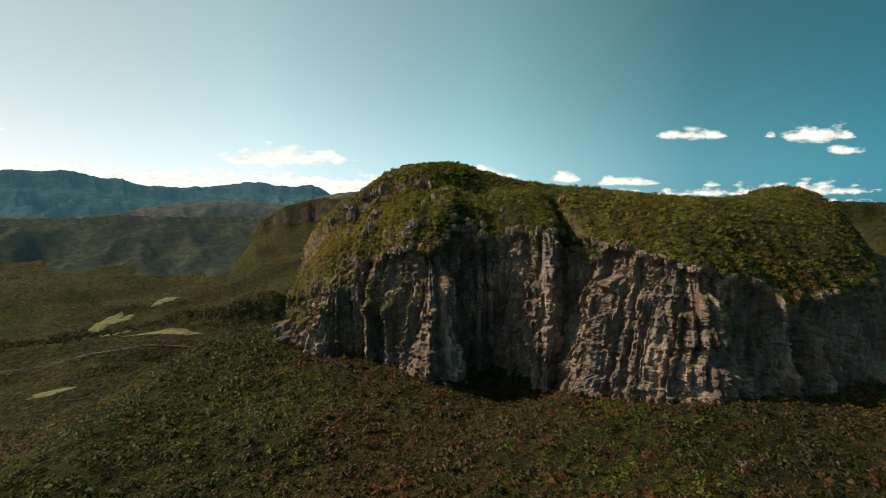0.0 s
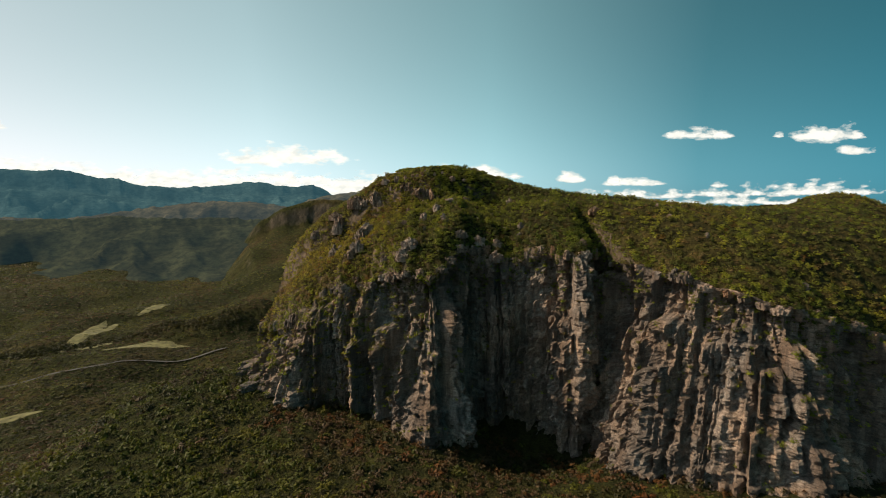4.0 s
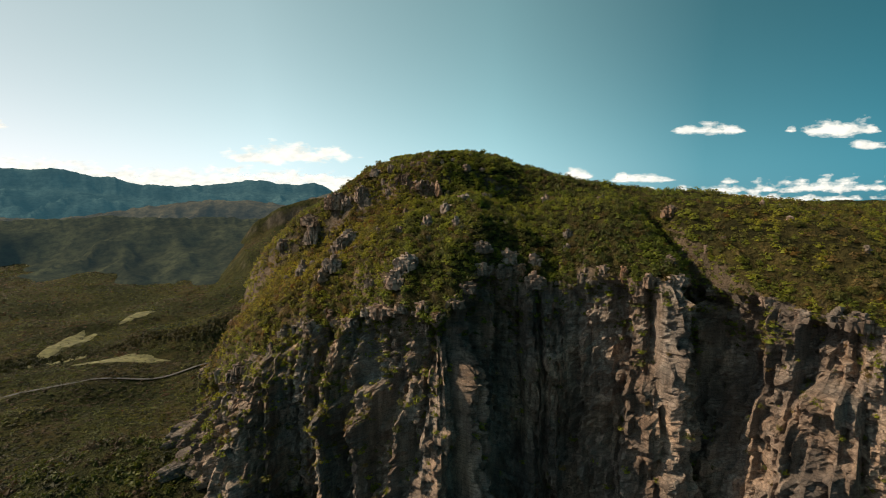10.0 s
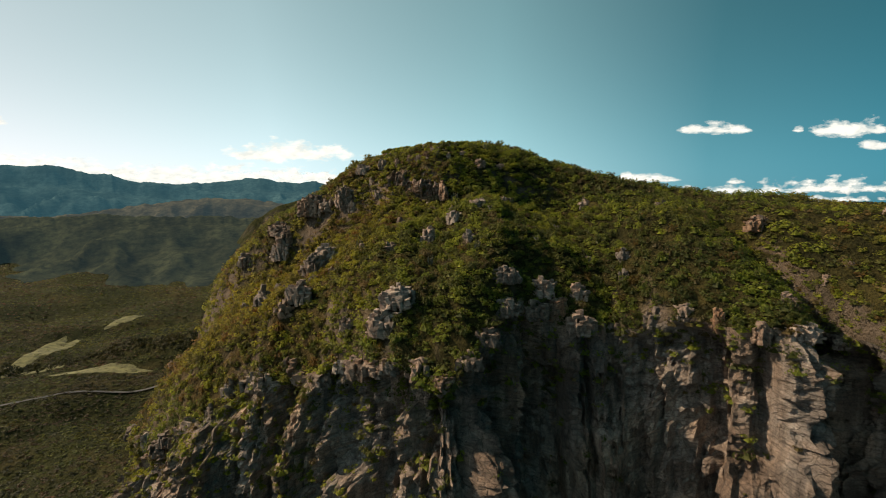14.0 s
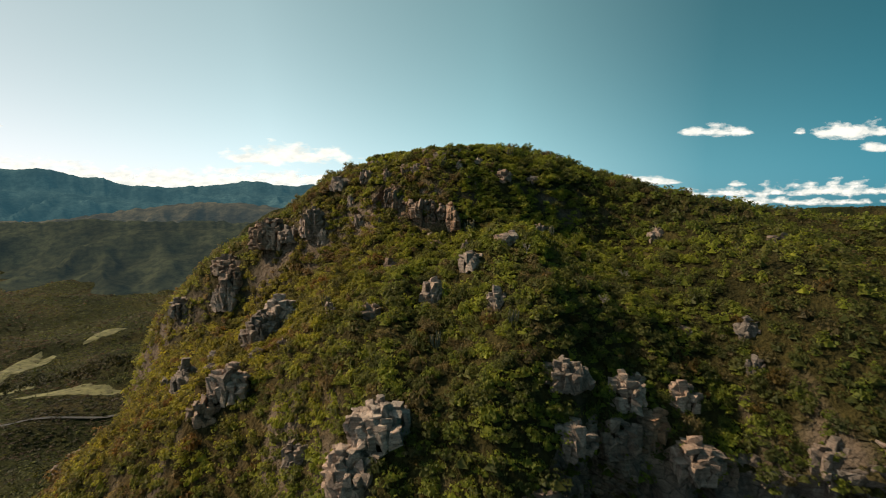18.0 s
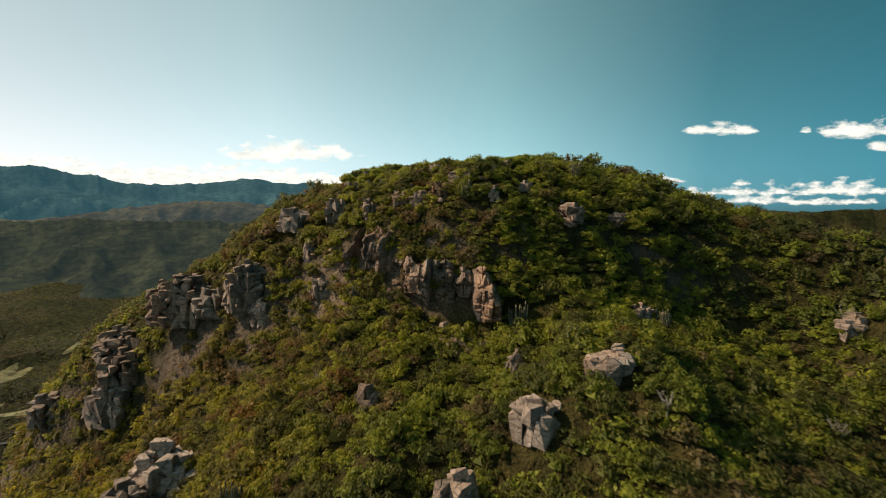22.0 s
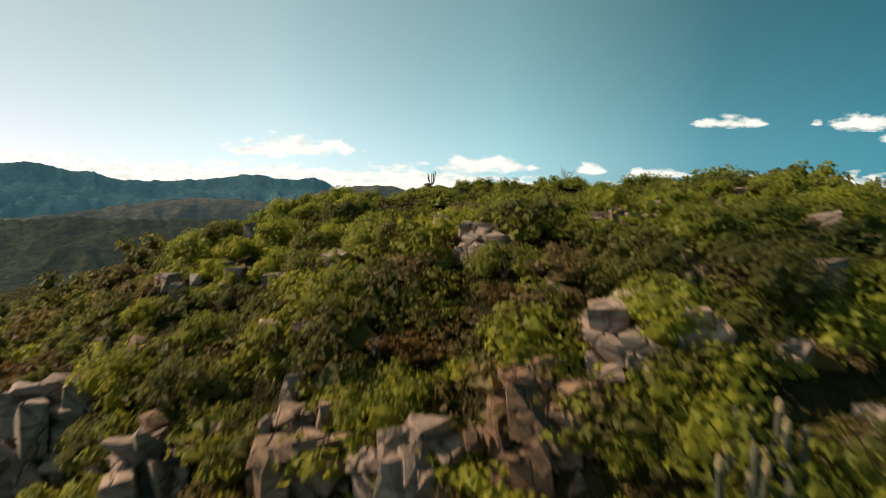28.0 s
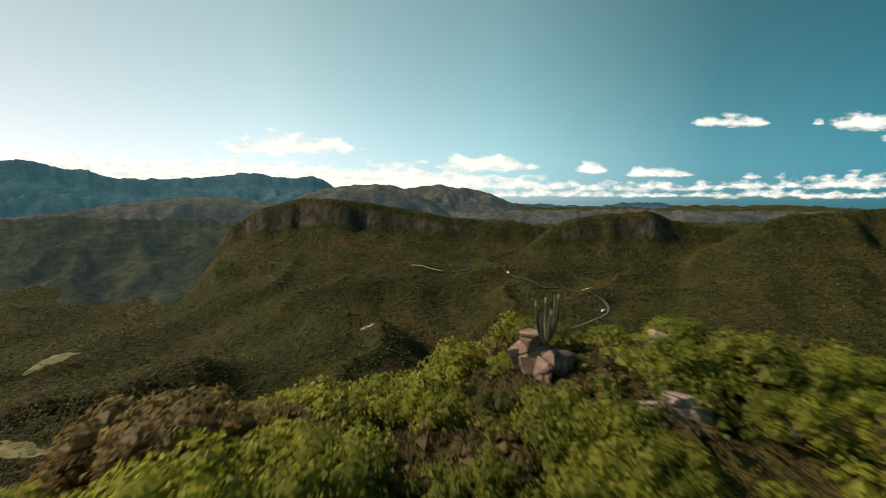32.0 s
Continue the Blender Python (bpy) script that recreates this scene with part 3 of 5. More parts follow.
mountain_range("distant haze-blue table mountain with a cliffed edge", 1850, [-1.7, -1.3, -1.05, -0.905, -0.80, -0.763, -0.711, -0.671, -0.60, -0.52, -0.42],
               [175, 165, 158, 156, 145, 126, 118, 96, 84, 60, 0], FAR_HAZE_BLUE, 560, 110, 0.30, 3)
mountain_range("distant haze-blue escarpment with flat crest", 2850, [-0.75, -0.60, -0.53, -0.46, -0.395, -0.315, -0.245, -0.22, -0.15, -0.05],
               [120, 134, 139, 144, 167, 140, 134, 95, 40, -60], FAR_HAZE_BLUE, 900, 110, 0.25, 11)
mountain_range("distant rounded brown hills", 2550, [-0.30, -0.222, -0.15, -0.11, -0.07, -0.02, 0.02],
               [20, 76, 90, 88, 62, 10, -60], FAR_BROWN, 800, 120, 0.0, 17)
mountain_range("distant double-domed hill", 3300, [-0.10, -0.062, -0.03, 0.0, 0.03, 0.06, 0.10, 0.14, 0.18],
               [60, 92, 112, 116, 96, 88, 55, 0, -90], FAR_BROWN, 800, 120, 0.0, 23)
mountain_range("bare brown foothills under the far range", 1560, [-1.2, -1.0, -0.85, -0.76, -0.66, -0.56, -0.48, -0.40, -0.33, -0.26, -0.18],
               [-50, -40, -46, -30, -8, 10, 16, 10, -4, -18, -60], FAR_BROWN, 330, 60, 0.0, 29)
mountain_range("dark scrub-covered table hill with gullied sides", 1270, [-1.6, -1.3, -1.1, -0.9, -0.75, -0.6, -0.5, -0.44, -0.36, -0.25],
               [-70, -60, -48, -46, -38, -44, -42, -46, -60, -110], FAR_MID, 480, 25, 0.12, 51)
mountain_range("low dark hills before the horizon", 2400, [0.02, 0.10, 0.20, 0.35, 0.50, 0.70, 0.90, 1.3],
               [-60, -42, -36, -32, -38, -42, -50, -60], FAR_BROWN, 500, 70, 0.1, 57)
mountain_range("low haze-blue tables on the horizon", 4200, [0.08, 0.15, 0.24, 0.32, 0.37, 0.44, 0.48, 0.60, 0.75, 0.95, 1.2],
               [-14, -8, -22, -20, 2, 0, -18, -34, -30, -60, -60], FAR_HAZE_BLUE, 300, 120, 0.3, 37)


def ico(level):
    bm = bmesh.new()
    bmesh.ops.create_icosphere(bm, subdivisions=level, radius=1.0)
    v = np.array([q.co[:] for q in bm.verts])
    f = np.array([[w.index for w in t.verts] for t in bm.faces])
    bm.free()
    return v, f


ICO1 = ico(1)


def maths(n, l, kind, *values):
    """A math node on numbers and outputs."""
    q = n.new("ShaderNodeMath")
    q.operation = kind
    for k, v in enumerate(values):
        if isinstance(v, (int, float)):
            q.inputs[k].default_value = v
        else:
            l.new(v, q.inputs[k])
    return q.outputs[0]


def cloud_material(name, grain, cover):
    """Far cloud as backdrop: dense in its middle, torn towards its edges, with a flat base."""
    m, n, l, b = material(name)
    n.remove(b)
    box, sep = n.new("ShaderNodeTexCoord"), n.new("ShaderNodeSeparateXYZ")
    l.new(box.outputs["Generated"], sep.inputs[0])
    across = maths(n, l, "ABSOLUTE", maths(n, l, "MULTIPLY_ADD", sep.outputs[0], 2.0, -1.0))
    body = maths(n, l, "SUBTRACT", 1.0, maths(n, l, "POWER", across, 3.0))
    under = maths(n, l, "MULTIPLY_ADD", sep.outputs[2], -3.6, 1.0)
    over = maths(n, l, "MULTIPLY_ADD", sep.outputs[2], 1.4, -0.4)
    edge = maths(n, l, "MAXIMUM", under, over)
    torn = noise_node(n, l, grain, 7, 0.58, (1, 1, 2.4))
    thick = maths(n, l, "MULTIPLY_ADD", torn.outputs[0], 2.0, -1.35 + cover)
    thick = maths(n, l, "ADD", thick, maths(n, l, "MULTIPLY", body, 0.9))
    thick = maths(n, l, "SUBTRACT", thick, maths(n, l, "MULTIPLY", edge, 0.8))
    veil = ramp(n, l, thick, [(0.22, (0, 0, 0)), (0.36, (0.35, 0.35, 0.35)), (0.62, (0.96, 0.96, 0.96))])
    # Sunlit white and grey shading are put into the glow by noise.
    shade_noise = noise_node(n, l, grain * 1.6, 5, 0.55, (1, 1, 2.4))
    tone = ramp(n, l, shade_noise.outputs[0], [(0.36, (0.60, 0.64, 0.66)), (0.58, (0.80, 0.80, 0.80))])
    e, tr, mx = n.new("ShaderNodeEmission"), n.new("ShaderNodeBsdfTransparent"), n.new("ShaderNodeMixShader")
    l.new(tone.outputs[0], e.inputs[0])
    e.inputs[1].default_value = 1.05
    l.new(veil.outputs[0], mx.inputs[0])
    l.new(tr.outputs[0], mx.inputs[1])
    l.new(e.outputs[0], mx.inputs[2])
    l.new(mx.outputs[0], n["Material Output"].inputs[0])
    return m


CLOUD = cloud_material("cloud", 0.0052, 0.27)
CLOUD_BANK = cloud_material("cloud_bank", 0.0056, 0.30)
CLOUD_BROKEN = cloud_material("broken_cloud", 0.0066, 0.05)


def cloud(label, bearing, rise_, wide, tall, far, mat):
    """bearing and rise_: over the distance, from the viewpoint; wide and tall likewise."""
    u, v = np.meshgrid(np.linspace(-0.5, 0.5, 9), np.linspace(-0.5, 0.5, 3), indexing="ij")
    x, z = EYE[0] + (bearing + u * wide) * far, EYE[2] + (rise_ + v * tall) * far
    y = EYE[1] + far + 60 * u ** 2
    ob = mesh_object("cloud", np.stack([x, y, z], -1).reshape(-1, 3), grid_faces(*u.shape), mat, smooth_shade=True)
    ob.visible_shadow = False
    tagged(ob, label, "cloud", kind="structure")


for k, (cb, cr, cw, ct) in enumerate([(-0.308, 0.119, 0.335, 0.058), (-0.925, 0.182, 0.085, 0.036), (0.090, 0.082, 0.25, 0.045),
                                      (0.572, 0.166, 0.20, 0.036), (0.857, 0.168, 0.21, 0.050), (0.755, 0.162, 0.036, 0.018),
                                      (0.306, 0.071, 0.085, 0.030), (0.397, 0.066, 0.035, 0.028), (0.44, 0.062, 0.16, 0.030),
                                      (0.630, 0.056, 0.045, 0.020), (0.93, 0.130, 0.12, 0.026)]):
    cloud("small white fair-weather cloud with wispy edges", cb, cr, cw, ct, 4300 + 6 * k, CLOUD)
for k, (cb, cr, cw, ct) in enumerate([(-0.95, 0.086, 0.80, 0.062), (-0.50, 0.070, 0.70, 0.056), (-0.12, 0.058, 0.62, 0.062), (0.16, 0.044, 0.46, 0.050),
                                      (0.42, 0.036, 0.46, 0.042), (0.62, 0.040, 0.36, 0.036), (0.82, 0.050, 0.46, 0.062), (0.70, 0.022, 0.80, 0.034),
                                      (0.25, 0.022, 0.70, 0.032), (-0.45, 0.044, 1.5, 0.060), (1.25, 0.055, 0.6, 0.060)]):
    cloud("long bank of white cloud low over the horizon", cb, cr, cw, ct, 4450 + 8 * k, CLOUD_BANK if cb < 0.1 else CLOUD_BROKEN)


# ---- road, clearings and traffic in the valley ----
ASPHALT = plain("asphalt", (0.055, 0.053, 0.050), 0.9, 0.15, 0.3)
DUST = plain("dry_earth", (0.30, 0.215, 0.125), 0.95, 0.25, 0.2)
HAY = plain("dry_grass", (0.125, 0.115, 0.045), 0.95, 0.5, 0.12)


def draped_strip(name, plan, wide, lift, mat, label, category):
    p = np.array(plan, float)
    d = np.r_[0, np.cumsum(np.hypot(*np.diff(p, axis=0).T))]
    cx, cy = curve(d, p[:, 0]), curve(d, p[:, 1])
    t = np.arange(0, d[-1], 5.0)
    x, y = cx(t), cy(t)
    tx, ty = np.gradient(x), np.gradient(y)
    n = np.hypot(tx, ty)
    o = np.linspace(-0.5, 0.5, 4) * wide
    X, Y = x[:, None] - (ty / n)[:, None] * -o, y[:, None] + (tx / n)[:, None] * -o
    Z = ground_height(X, Y) + lift
    Z = np.repeat(Z.max(1)[:, None], 4, 1)
    ob = mesh_object(name, np.stack([X, Y, Z], -1).reshape(-1, 3), grid_faces(*X.shape), mat)
    tagged(ob, label, category, kind="structure")


CLEARINGS = [(-512, 800, 17, 84, 10, 1), (-466, 738, 26, 15, 20, 2), (-385, 722, 62, 15, 18, 3), (-490, 925, 14, 40, -10, 4), (-395, 510, 26, 8, 40, 6)]


def in_clearing(x, y):
    """Inside a clearing, but for a few trees left standing."""
    inside = np.zeros(len(x), bool)
    for cx, cy, rx, ry, turn, _ in CLEARINGS:
        c, s = math.cos(radians(turn)), math.sin(radians(turn))
        u, v = ((x - cx) * c + (y - cy) * s) / rx, (-(x - cx) * s + (y - cy) * c) / ry
        inside |= u * u + v * v < 0.85
    return inside & (hash01((x * 4).astype(np.int64), (y * 4).astype(np.int64), 0, 9) > 0.13)


def clearing(cx, cy, rx, ry, turn, seed, mat=None):
    a = np.linspace(0, 2 * np.pi, 49)[:-1]
    q = np.linspace(0.05, 1, 9)
    Q, A = np.meshgrid(q, a, indexing="ij")
    r = 0.85 * Q * (1 + 0.40 * fbm(np.cos(A) * 1.6 + seed, np.sin(A) * 1.6, seed=70, octaves=4))
    u, v = r * rx * np.cos(A), r * ry * np.sin(A)
    c, s = math.cos(radians(turn)), math.sin(radians(turn))
    x, y = cx + u * c - v * s, cy + u * s + v * c
    z = ground_height(x, y) + 0.5 - 2.2 * smooth(0.85, 1.0, Q)
    rows, cols = x.shape
    f = grid_faces(rows, cols)
    k = np.arange(rows - 1) * cols
    f = np.concatenate([f, np.stack([k + cols - 1, k, k + cols, k + 2 * cols - 1], 1)])
    ob = mesh_object("grass_clearing", np.stack([x, y, z], -1).reshape(-1, 3), f[:, ::-1], mat or HAY)
    tagged(ob, "sunlit clearing of dry yellow grass in the scrub", "clearing", kind="structure")


draped_strip("road", [(-700, 440), (-560, 520), (-489, 563), (-455, 594), (-419, 622), (-374, 655), (-317, 680), (-275, 710)],
             5.0, 0.4, ASPHALT, "narrow grey asphalt road along the valley floor", "road")
draped_strip("road", [(36, 880), (60, 898), (121, 943), (191, 983), (232, 1022), (233, 1050), (200, 1082), (140, 1122), (108, 1180), (70, 1212), (1, 1214), (-70, 1228)],
             4.6, 0.7, ASPHALT, "narrow grey asphalt road winding through the valley", "road")
for c_ in CLEARINGS:
    clearing(*c_)
for c_ in [(226, 1120, 16, 7, 10, 11), (-104, 948, 11, 4, 15, 12)]:
    clearing(*c_, DUST)
draped_strip("road_cutting", [(-62, 1226), (-40, 1221), (-5, 1216)], 9.0, 1.3, DUST, "pale bare earth bank above the road", "road cutting")

# a few vehicles on the road
WHITE = plain("white_paint", (0.75, 0.75, 0.73), 0.4, 0.05)
TYRE = plain("rubber", (0.03, 0.03, 0.03), 0.9, 0.1)
PANE = plain("dark_glass", (0.03, 0.035, 0.04), 0.15, 0.1)


def box_mesh(cx, cy, cz, sx, sy, sz, bevel=0.12):
    bm = bmesh.new()
    bmesh.ops.create_cube(bm, size=1.0)
    bmesh.ops.scale(bm, vec=(sx, sy, sz), verts=bm.verts)
    bmesh.ops.bevel(bm, geom=bm.edges[:], offset=bevel, segments=2, affect="EDGES")
    bmesh.ops.translate(bm, vec=(cx, cy, cz), verts=bm.verts)
    bmesh.ops.triangulate(bm, faces=bm.faces[:])
    v = np.array([q.co[:] for q in bm.verts])
    f = np.array([[w.index for w in t.verts] for t in bm.faces])
    bm.free()
    return v, f


def truck(x, y, turn):
    base = bpy.data.objects.new("truck", None)
    scene.collection.objects.link(base)
    mesh_object("cargo_box", *box_mesh(-1.1, 0, 2.1, 6.0, 2.4, 2.5), WHITE, base)
    mesh_object("cab", *box_mesh(2.9, 0, 1.6, 1.8, 2.3, 1.9, 0.25), WHITE, base)
    mesh_object("windscreen", *box_mesh(3.75, 0, 1.95, 0.25, 2.0, 0.8, 0.05), PANE, base)
    mesh_object("chassis", *box_mesh(0.0, 0, 0.7, 7.4, 1.2, 0.3, 0.04), TYRE, base)
    for wx in (-2.6, 2.6):
        for wy in (-1.0, 1.0):
            v, f = tube([(wx, wy - 0.15, 0.5), (wx, wy + 0.15, 0.5)], [0.5, 0.5], 12)
            mesh_object("wheel", v, f, TYRE, base)
    z = float(ground_height(x, y)) + 1.25
    base.matrix_world = pose(x, y, z - 0.5, 0, 0, turn)
    tagged(base, "white box truck driving on the valley road", "truck", "vehicles on the road")


# ---- plants ----
# rock outcrops: place, width and height
SLOPE_ROCKS = [(3.7, 283.9, 4.7, 3.2), (9.2, 285.4, 4.1, 2.8), (-2.6, 280.8, 3.1, 4.6), (-39.1, 316.4, 7.4, 7.4), (-28.4, 311.0, 4.5, 6.2), (-50.9, 320.2, 6.7, 4.0), (-49.0, 314.4, 5.1, 6.4), (-47.9, 315.9, 5.1, 5.1), (-30.3, 295.2, 6.0, 5.0), (-32.7, 291.6, 5.9, 5.9), (-33.5, 278.5, 5.3, 5.3), (-36.3, 276.5, 3.5, 3.5), (-8.3, 258.8, 5.7, 4.0), (13.4, 262.8, 5.0, 2.5), (21.3, 265.2, 4.1, 4.1), (24.5, 264.4, 4.3, 4.3), (29.7, 266.9, 3.0, 3.0), (-61.9, 320.0, 4.2, 4.2), (-46.6, 291.4, 4.3, 6.5), (6.6, 274.2, 2.8, 2.1), (-11.9, 277.5, 3.0, 2.2), (41.3, 272.3, 2.5, 2.1), (-10.6, 257.8, 6.2, 6.2), (78.1, 283.0, 5.3, 3.5)]
SUMMIT_ROCKS = [(-23.0, 315.5, 5.4, 3.3), (-16.8, 312.5, 2.9, 3.6), (11.7, 306.2, 3.9, 2.6), (6.7, 308.6, 2.2, 1.3), (2.7, 305.6, 1.2, 2.4), (-0.1, 315.1, 2.5, 1.0), (-4.3, 312.7, 1.6, 1.6), (-8.8, 309.0, 1.7, 1.9), (-33.9, 313.8, 4.9, 4.3), (-26.0, 309.0, 2.6, 4.1), (-20.1, 310.3, 1.9, 2.9), (-27.2, 311.8, 2.1, 3.2), (-17.8, 306.4, 2.6, 2.6), (18.0, 300.2, 2.6, 1.7), (17.8, 308.0, 2.9, 1.5), (-12.3, 309.5, 2.2, 2.6), (-8.5, 321.7, 1.0, 0.8), (-12.0, 321.0, 0.8, 0.8), (1.0, 315.1, 1.4, 0.8), (0.2, 316.3, 0.8, 0.8), (-6.4, 337.6, 1.1, 0.8), (-3.5, 338.0, 0.5, 0.8), (-4.5, 334.9, 0.7, 0.8)]


def crown_mesh(seed, lumps, leaves, size, inner=ICO1, flat=0.80, cup=0.75):
    """A crown about 1 across from the middle: lumps of foliage, each a dark core and leaf sprays round it."""
    rng = np.random.default_rng(seed)
    cs, rs = [], []
    for k in range(lumps):
        up = (k + rng.uniform(0.1, 0.9)) / lumps                 # lumps spread over a dome that reaches the ground
        a, r = k * 2.4 + rng.uniform(-0.5, 0.5), math.sqrt(1 - (up * 0.92) ** 2) * rng.uniform(0.55, 0.75)
        cs.append((r * math.cos(a), r * math.sin(a), 0.12 + 0.62 * up + rng.uniform(-0.08, 0.10)))
        rs.append(rng.uniform(0.26, 0.42) * (1.25 if lumps < 5 else 1.0))
    cs, rs = np.array(cs), np.array(rs)
    V, Fc, n = [], [], 0
    if inner is not None:
        for c, r in zip(cs, rs):
            v = inner[0] * r * cup * np.array([1, 1, flat]) * (1 + 0.25 * vnoise(inner[0][:, 0] * 2 + c[0] * 9, inner[0][:, 1] * 2, inner[0][:, 2] * 2, seed=seed))[:, None] + c
            V.append(v)
            Fc.append(inner[1] + n)
            n += len(v)
    k = rng.integers(0, lumps, leaves)
    d = rng.normal(size=(leaves, 3))
    d[:, 2] = np.where(d[:, 2] < -0.5, -d[:, 2], d[:, 2]) + 0.15
    d /= np.linalg.norm(d, axis=1)[:, None]
    p = cs[k] + d * (rs[k] * rng.uniform(0.78, 1.12, leaves))[:, None] * np.array([1, 1, flat])
    nrm = d + rng.normal(size=(leaves, 3)) * 0.55 + (0, 0, 0.25)
    nrm /= np.linalg.norm(nrm, axis=1)[:, None]
    t1 = np.cross(nrm, rng.normal(size=(leaves, 3)))
    t1 /= np.linalg.norm(t1, axis=1)[:, None]
    t2 = np.cross(nrm, t1)
    sz = size * rng.uniform(0.6, 1.4, leaves)
    tri = []
    for ang in (0.0, 2.2, 4.2):
        g = ang + rng.uniform(-0.5, 0.5, leaves)
        tri.append(p + t1 * (np.cos(g) * sz)[:, None] + t2 * (np.sin(g) * sz)[:, None])
    V.append(np.stack(tri, 1).reshape(-1, 3))
    Fc.append(np.arange(leaves * 3).reshape(-1, 3) + n)
    return np.concatenate(V), np.concatenate(Fc)


def tube(points, radii, sides=5):
    p, r = np.array(points, float), np.array(radii, float)
    t = np.gradient(p, axis=0)
    t /= np.linalg.norm(t, axis=1)[:, None] + 1e-9
    a = np.cross(t, (0.31, 0.95, 0.05))
    a /= np.linalg.norm(a, axis=1)[:, None] + 1e-9
    b = np.cross(t, a)
    g = np.linspace(0, 2 * np.pi, sides, endpoint=False)
    v = (p[:, None] + r[:, None, None] * (a[:, None] * np.cos(g)[None, :, None] + b[:, None] * np.sin(g)[None, :, None])).reshape(-1, 3)
    v = np.concatenate([v, p[-1:] + t[-1:] * r[-1]])
    f = []
    for k in range(len(p) - 1):
        for q in range(sides):
            i, j = k * sides + q, k * sides + (q + 1) % sides
            f += [(i, j, j + sides), (i, j + sides, i + sides)]
    last = (len(p) - 1) * sides
    f += [(last + q, last + (q + 1) % sides, len(v) - 1) for q in range(sides)]
    return v, np.array(f)


def merged(parts):
    n, V, Fc = 0, [], []
    for v, f in parts:
        V.append(v)
        Fc.append(f + n)
        n += len(v)
    return np.concatenate(V), np.concatenate(Fc)


def scatter(name, x, y, z, size, protos, mat, label, category, seed, tall=(0.7, 1.1)):
    """Many plants in one mesh."""
    rng = np.random.default_rng(seed)
    pick = rng.integers(0, len(protos), len(x))
    ang, hgt = rng.uniform(0, 6.283, len(x)), size * rng.uniform(*tall, len(x))
    V, Fc, n = [], [], 0
    for k, (pv, pf) in enumerate(protos):
        i = np.nonzero(pick == k)[0]
        if not len(i):
            continue
        c, s = np.cos(ang[i])[:, None], np.sin(ang[i])[:, None]
        vx = (pv[:, 0] * c - pv[:, 1] * s) * size[i, None] + x[i, None]
        vy = (pv[:, 0] * s + pv[:, 1] * c) * size[i, None] + y[i, None]
        vz = pv[:, 2] * hgt[i, None] + z[i, None]
        V.append(np.stack([vx, vy, vz], -1).reshape(-1, 3))
        Fc.append((pf[None] + (np.arange(len(i)) * len(pv))[:, None, None]).reshape(-1, 3) + n)
        n += len(i) * len(pv)
    ob = mesh_object(name, np.concatenate(V), np.concatenate(Fc), mat)
    return tagged(ob, label, category, kind="stuff")


def spots(x0, x1, y0, y1, step, seed, keep=0.92):
    """A jittered grid of places."""
    rng = np.random.default_rng(seed)
    x, y = np.meshgrid(np.arange(x0, x1, step), np.arange(y0, y1, step))
    x, y = x.ravel() + rng.uniform(-0.55, 0.55, x.size) * step, y.ravel() + rng.uniform(-0.55, 0.55, y.size) * step
    ok = rng.uniform(size=x.size) < keep
    return x[ok], y[ok], rng


OCTA = (np.array([(1, 0, 0), (0, 1, 0), (-1, 0, 0), (0, -1, 0), (0, 0, 1), (0, 0, -1.0)]),
        np.array([(0, 1, 4), (1, 2, 4), (2, 3, 4), (3, 0, 4), (1, 0, 5), (2, 1, 5), (3, 2, 5), (0, 3, 5)]))
CORE_DOME = (OCTA[0] * (0.56, 0.56, 0.52) + (0, 0, 0.10), OCTA[1][:4])
CROWNS_A = [merged([crown_mesh(100 + k, 8, 320, 0.066, OCTA, 0.80, 0.55), CORE_DOME]) for k in range(7)]
CROWNS_B = [merged([crown_mesh(140 + k, 6, 66, 0.140, None), CORE_DOME]) for k in range(6)]
CROWNS_T = [merged([crown_mesh(180 + k, 5, 48, 0.17, None), CORE_DOME]) for k in range(6)]
CROWNS_C = [merged([crown_mesh(220 + k, 3, 16, 0.34, None), CORE_DOME]) for k in range(5)]
CROWNS_D = [merged([crown_mesh(260 + k, 3, 9, 0.44, None), (CORE_DOME[0] * (1.2, 1.2, 1.3), CORE_DOME[1])]) for k in range(4)]

SPECIES = [("shrubs", LEAF, "dense olive-green shrubs", 0.43), ("dark_shrubs", LEAF_DARK, "dark green evergreen shrubs", 0.35),
           ("dry_scrub", LEAF_DRY, "dry brown leafless scrub", 0.08), ("rusty_scrub", LEAF_RED, "rust-coloured dry-season scrub", 0.04)]


FOREST = [("trees", TREE, "olive-green low trees", 0.34), ("dark_trees", TREE_DARK, "dark green low trees", 0.26),
          ("dry_trees", TREE_DRY, "brown leafless dry-season trees", 0.32), ("rusty_trees", TREE_RED, "rust-coloured dry-season trees", 0.08)]


def gentle(x, y, most=0.75):
    """Where the land is not too steep for trees."""
    return np.hypot(ground_height(x + 3, y) - ground_height(x - 3, y), ground_height(x, y + 3) - ground_height(x, y - 3)) / 6 < most


def clear_of_rocks(x, y):
    ok = np.ones(len(x), bool)
    ok &= ~((x > -15) & (x < 5.0) & (y > step_y(x) - 1.2) & (y < step_y(x) + 0.9) & (hash01((x * 8).astype(np.int64), (y * 8).astype(np.int64), 0, 5) > 0.12))
    for ox, oy, ow, oh in SLOPE_ROCKS + SUMMIT_ROCKS:
        ok &= np.hypot(x - ox, (y - oy + 0.5) * 0.8) > 0.36 * ow + 0.25
    return ok


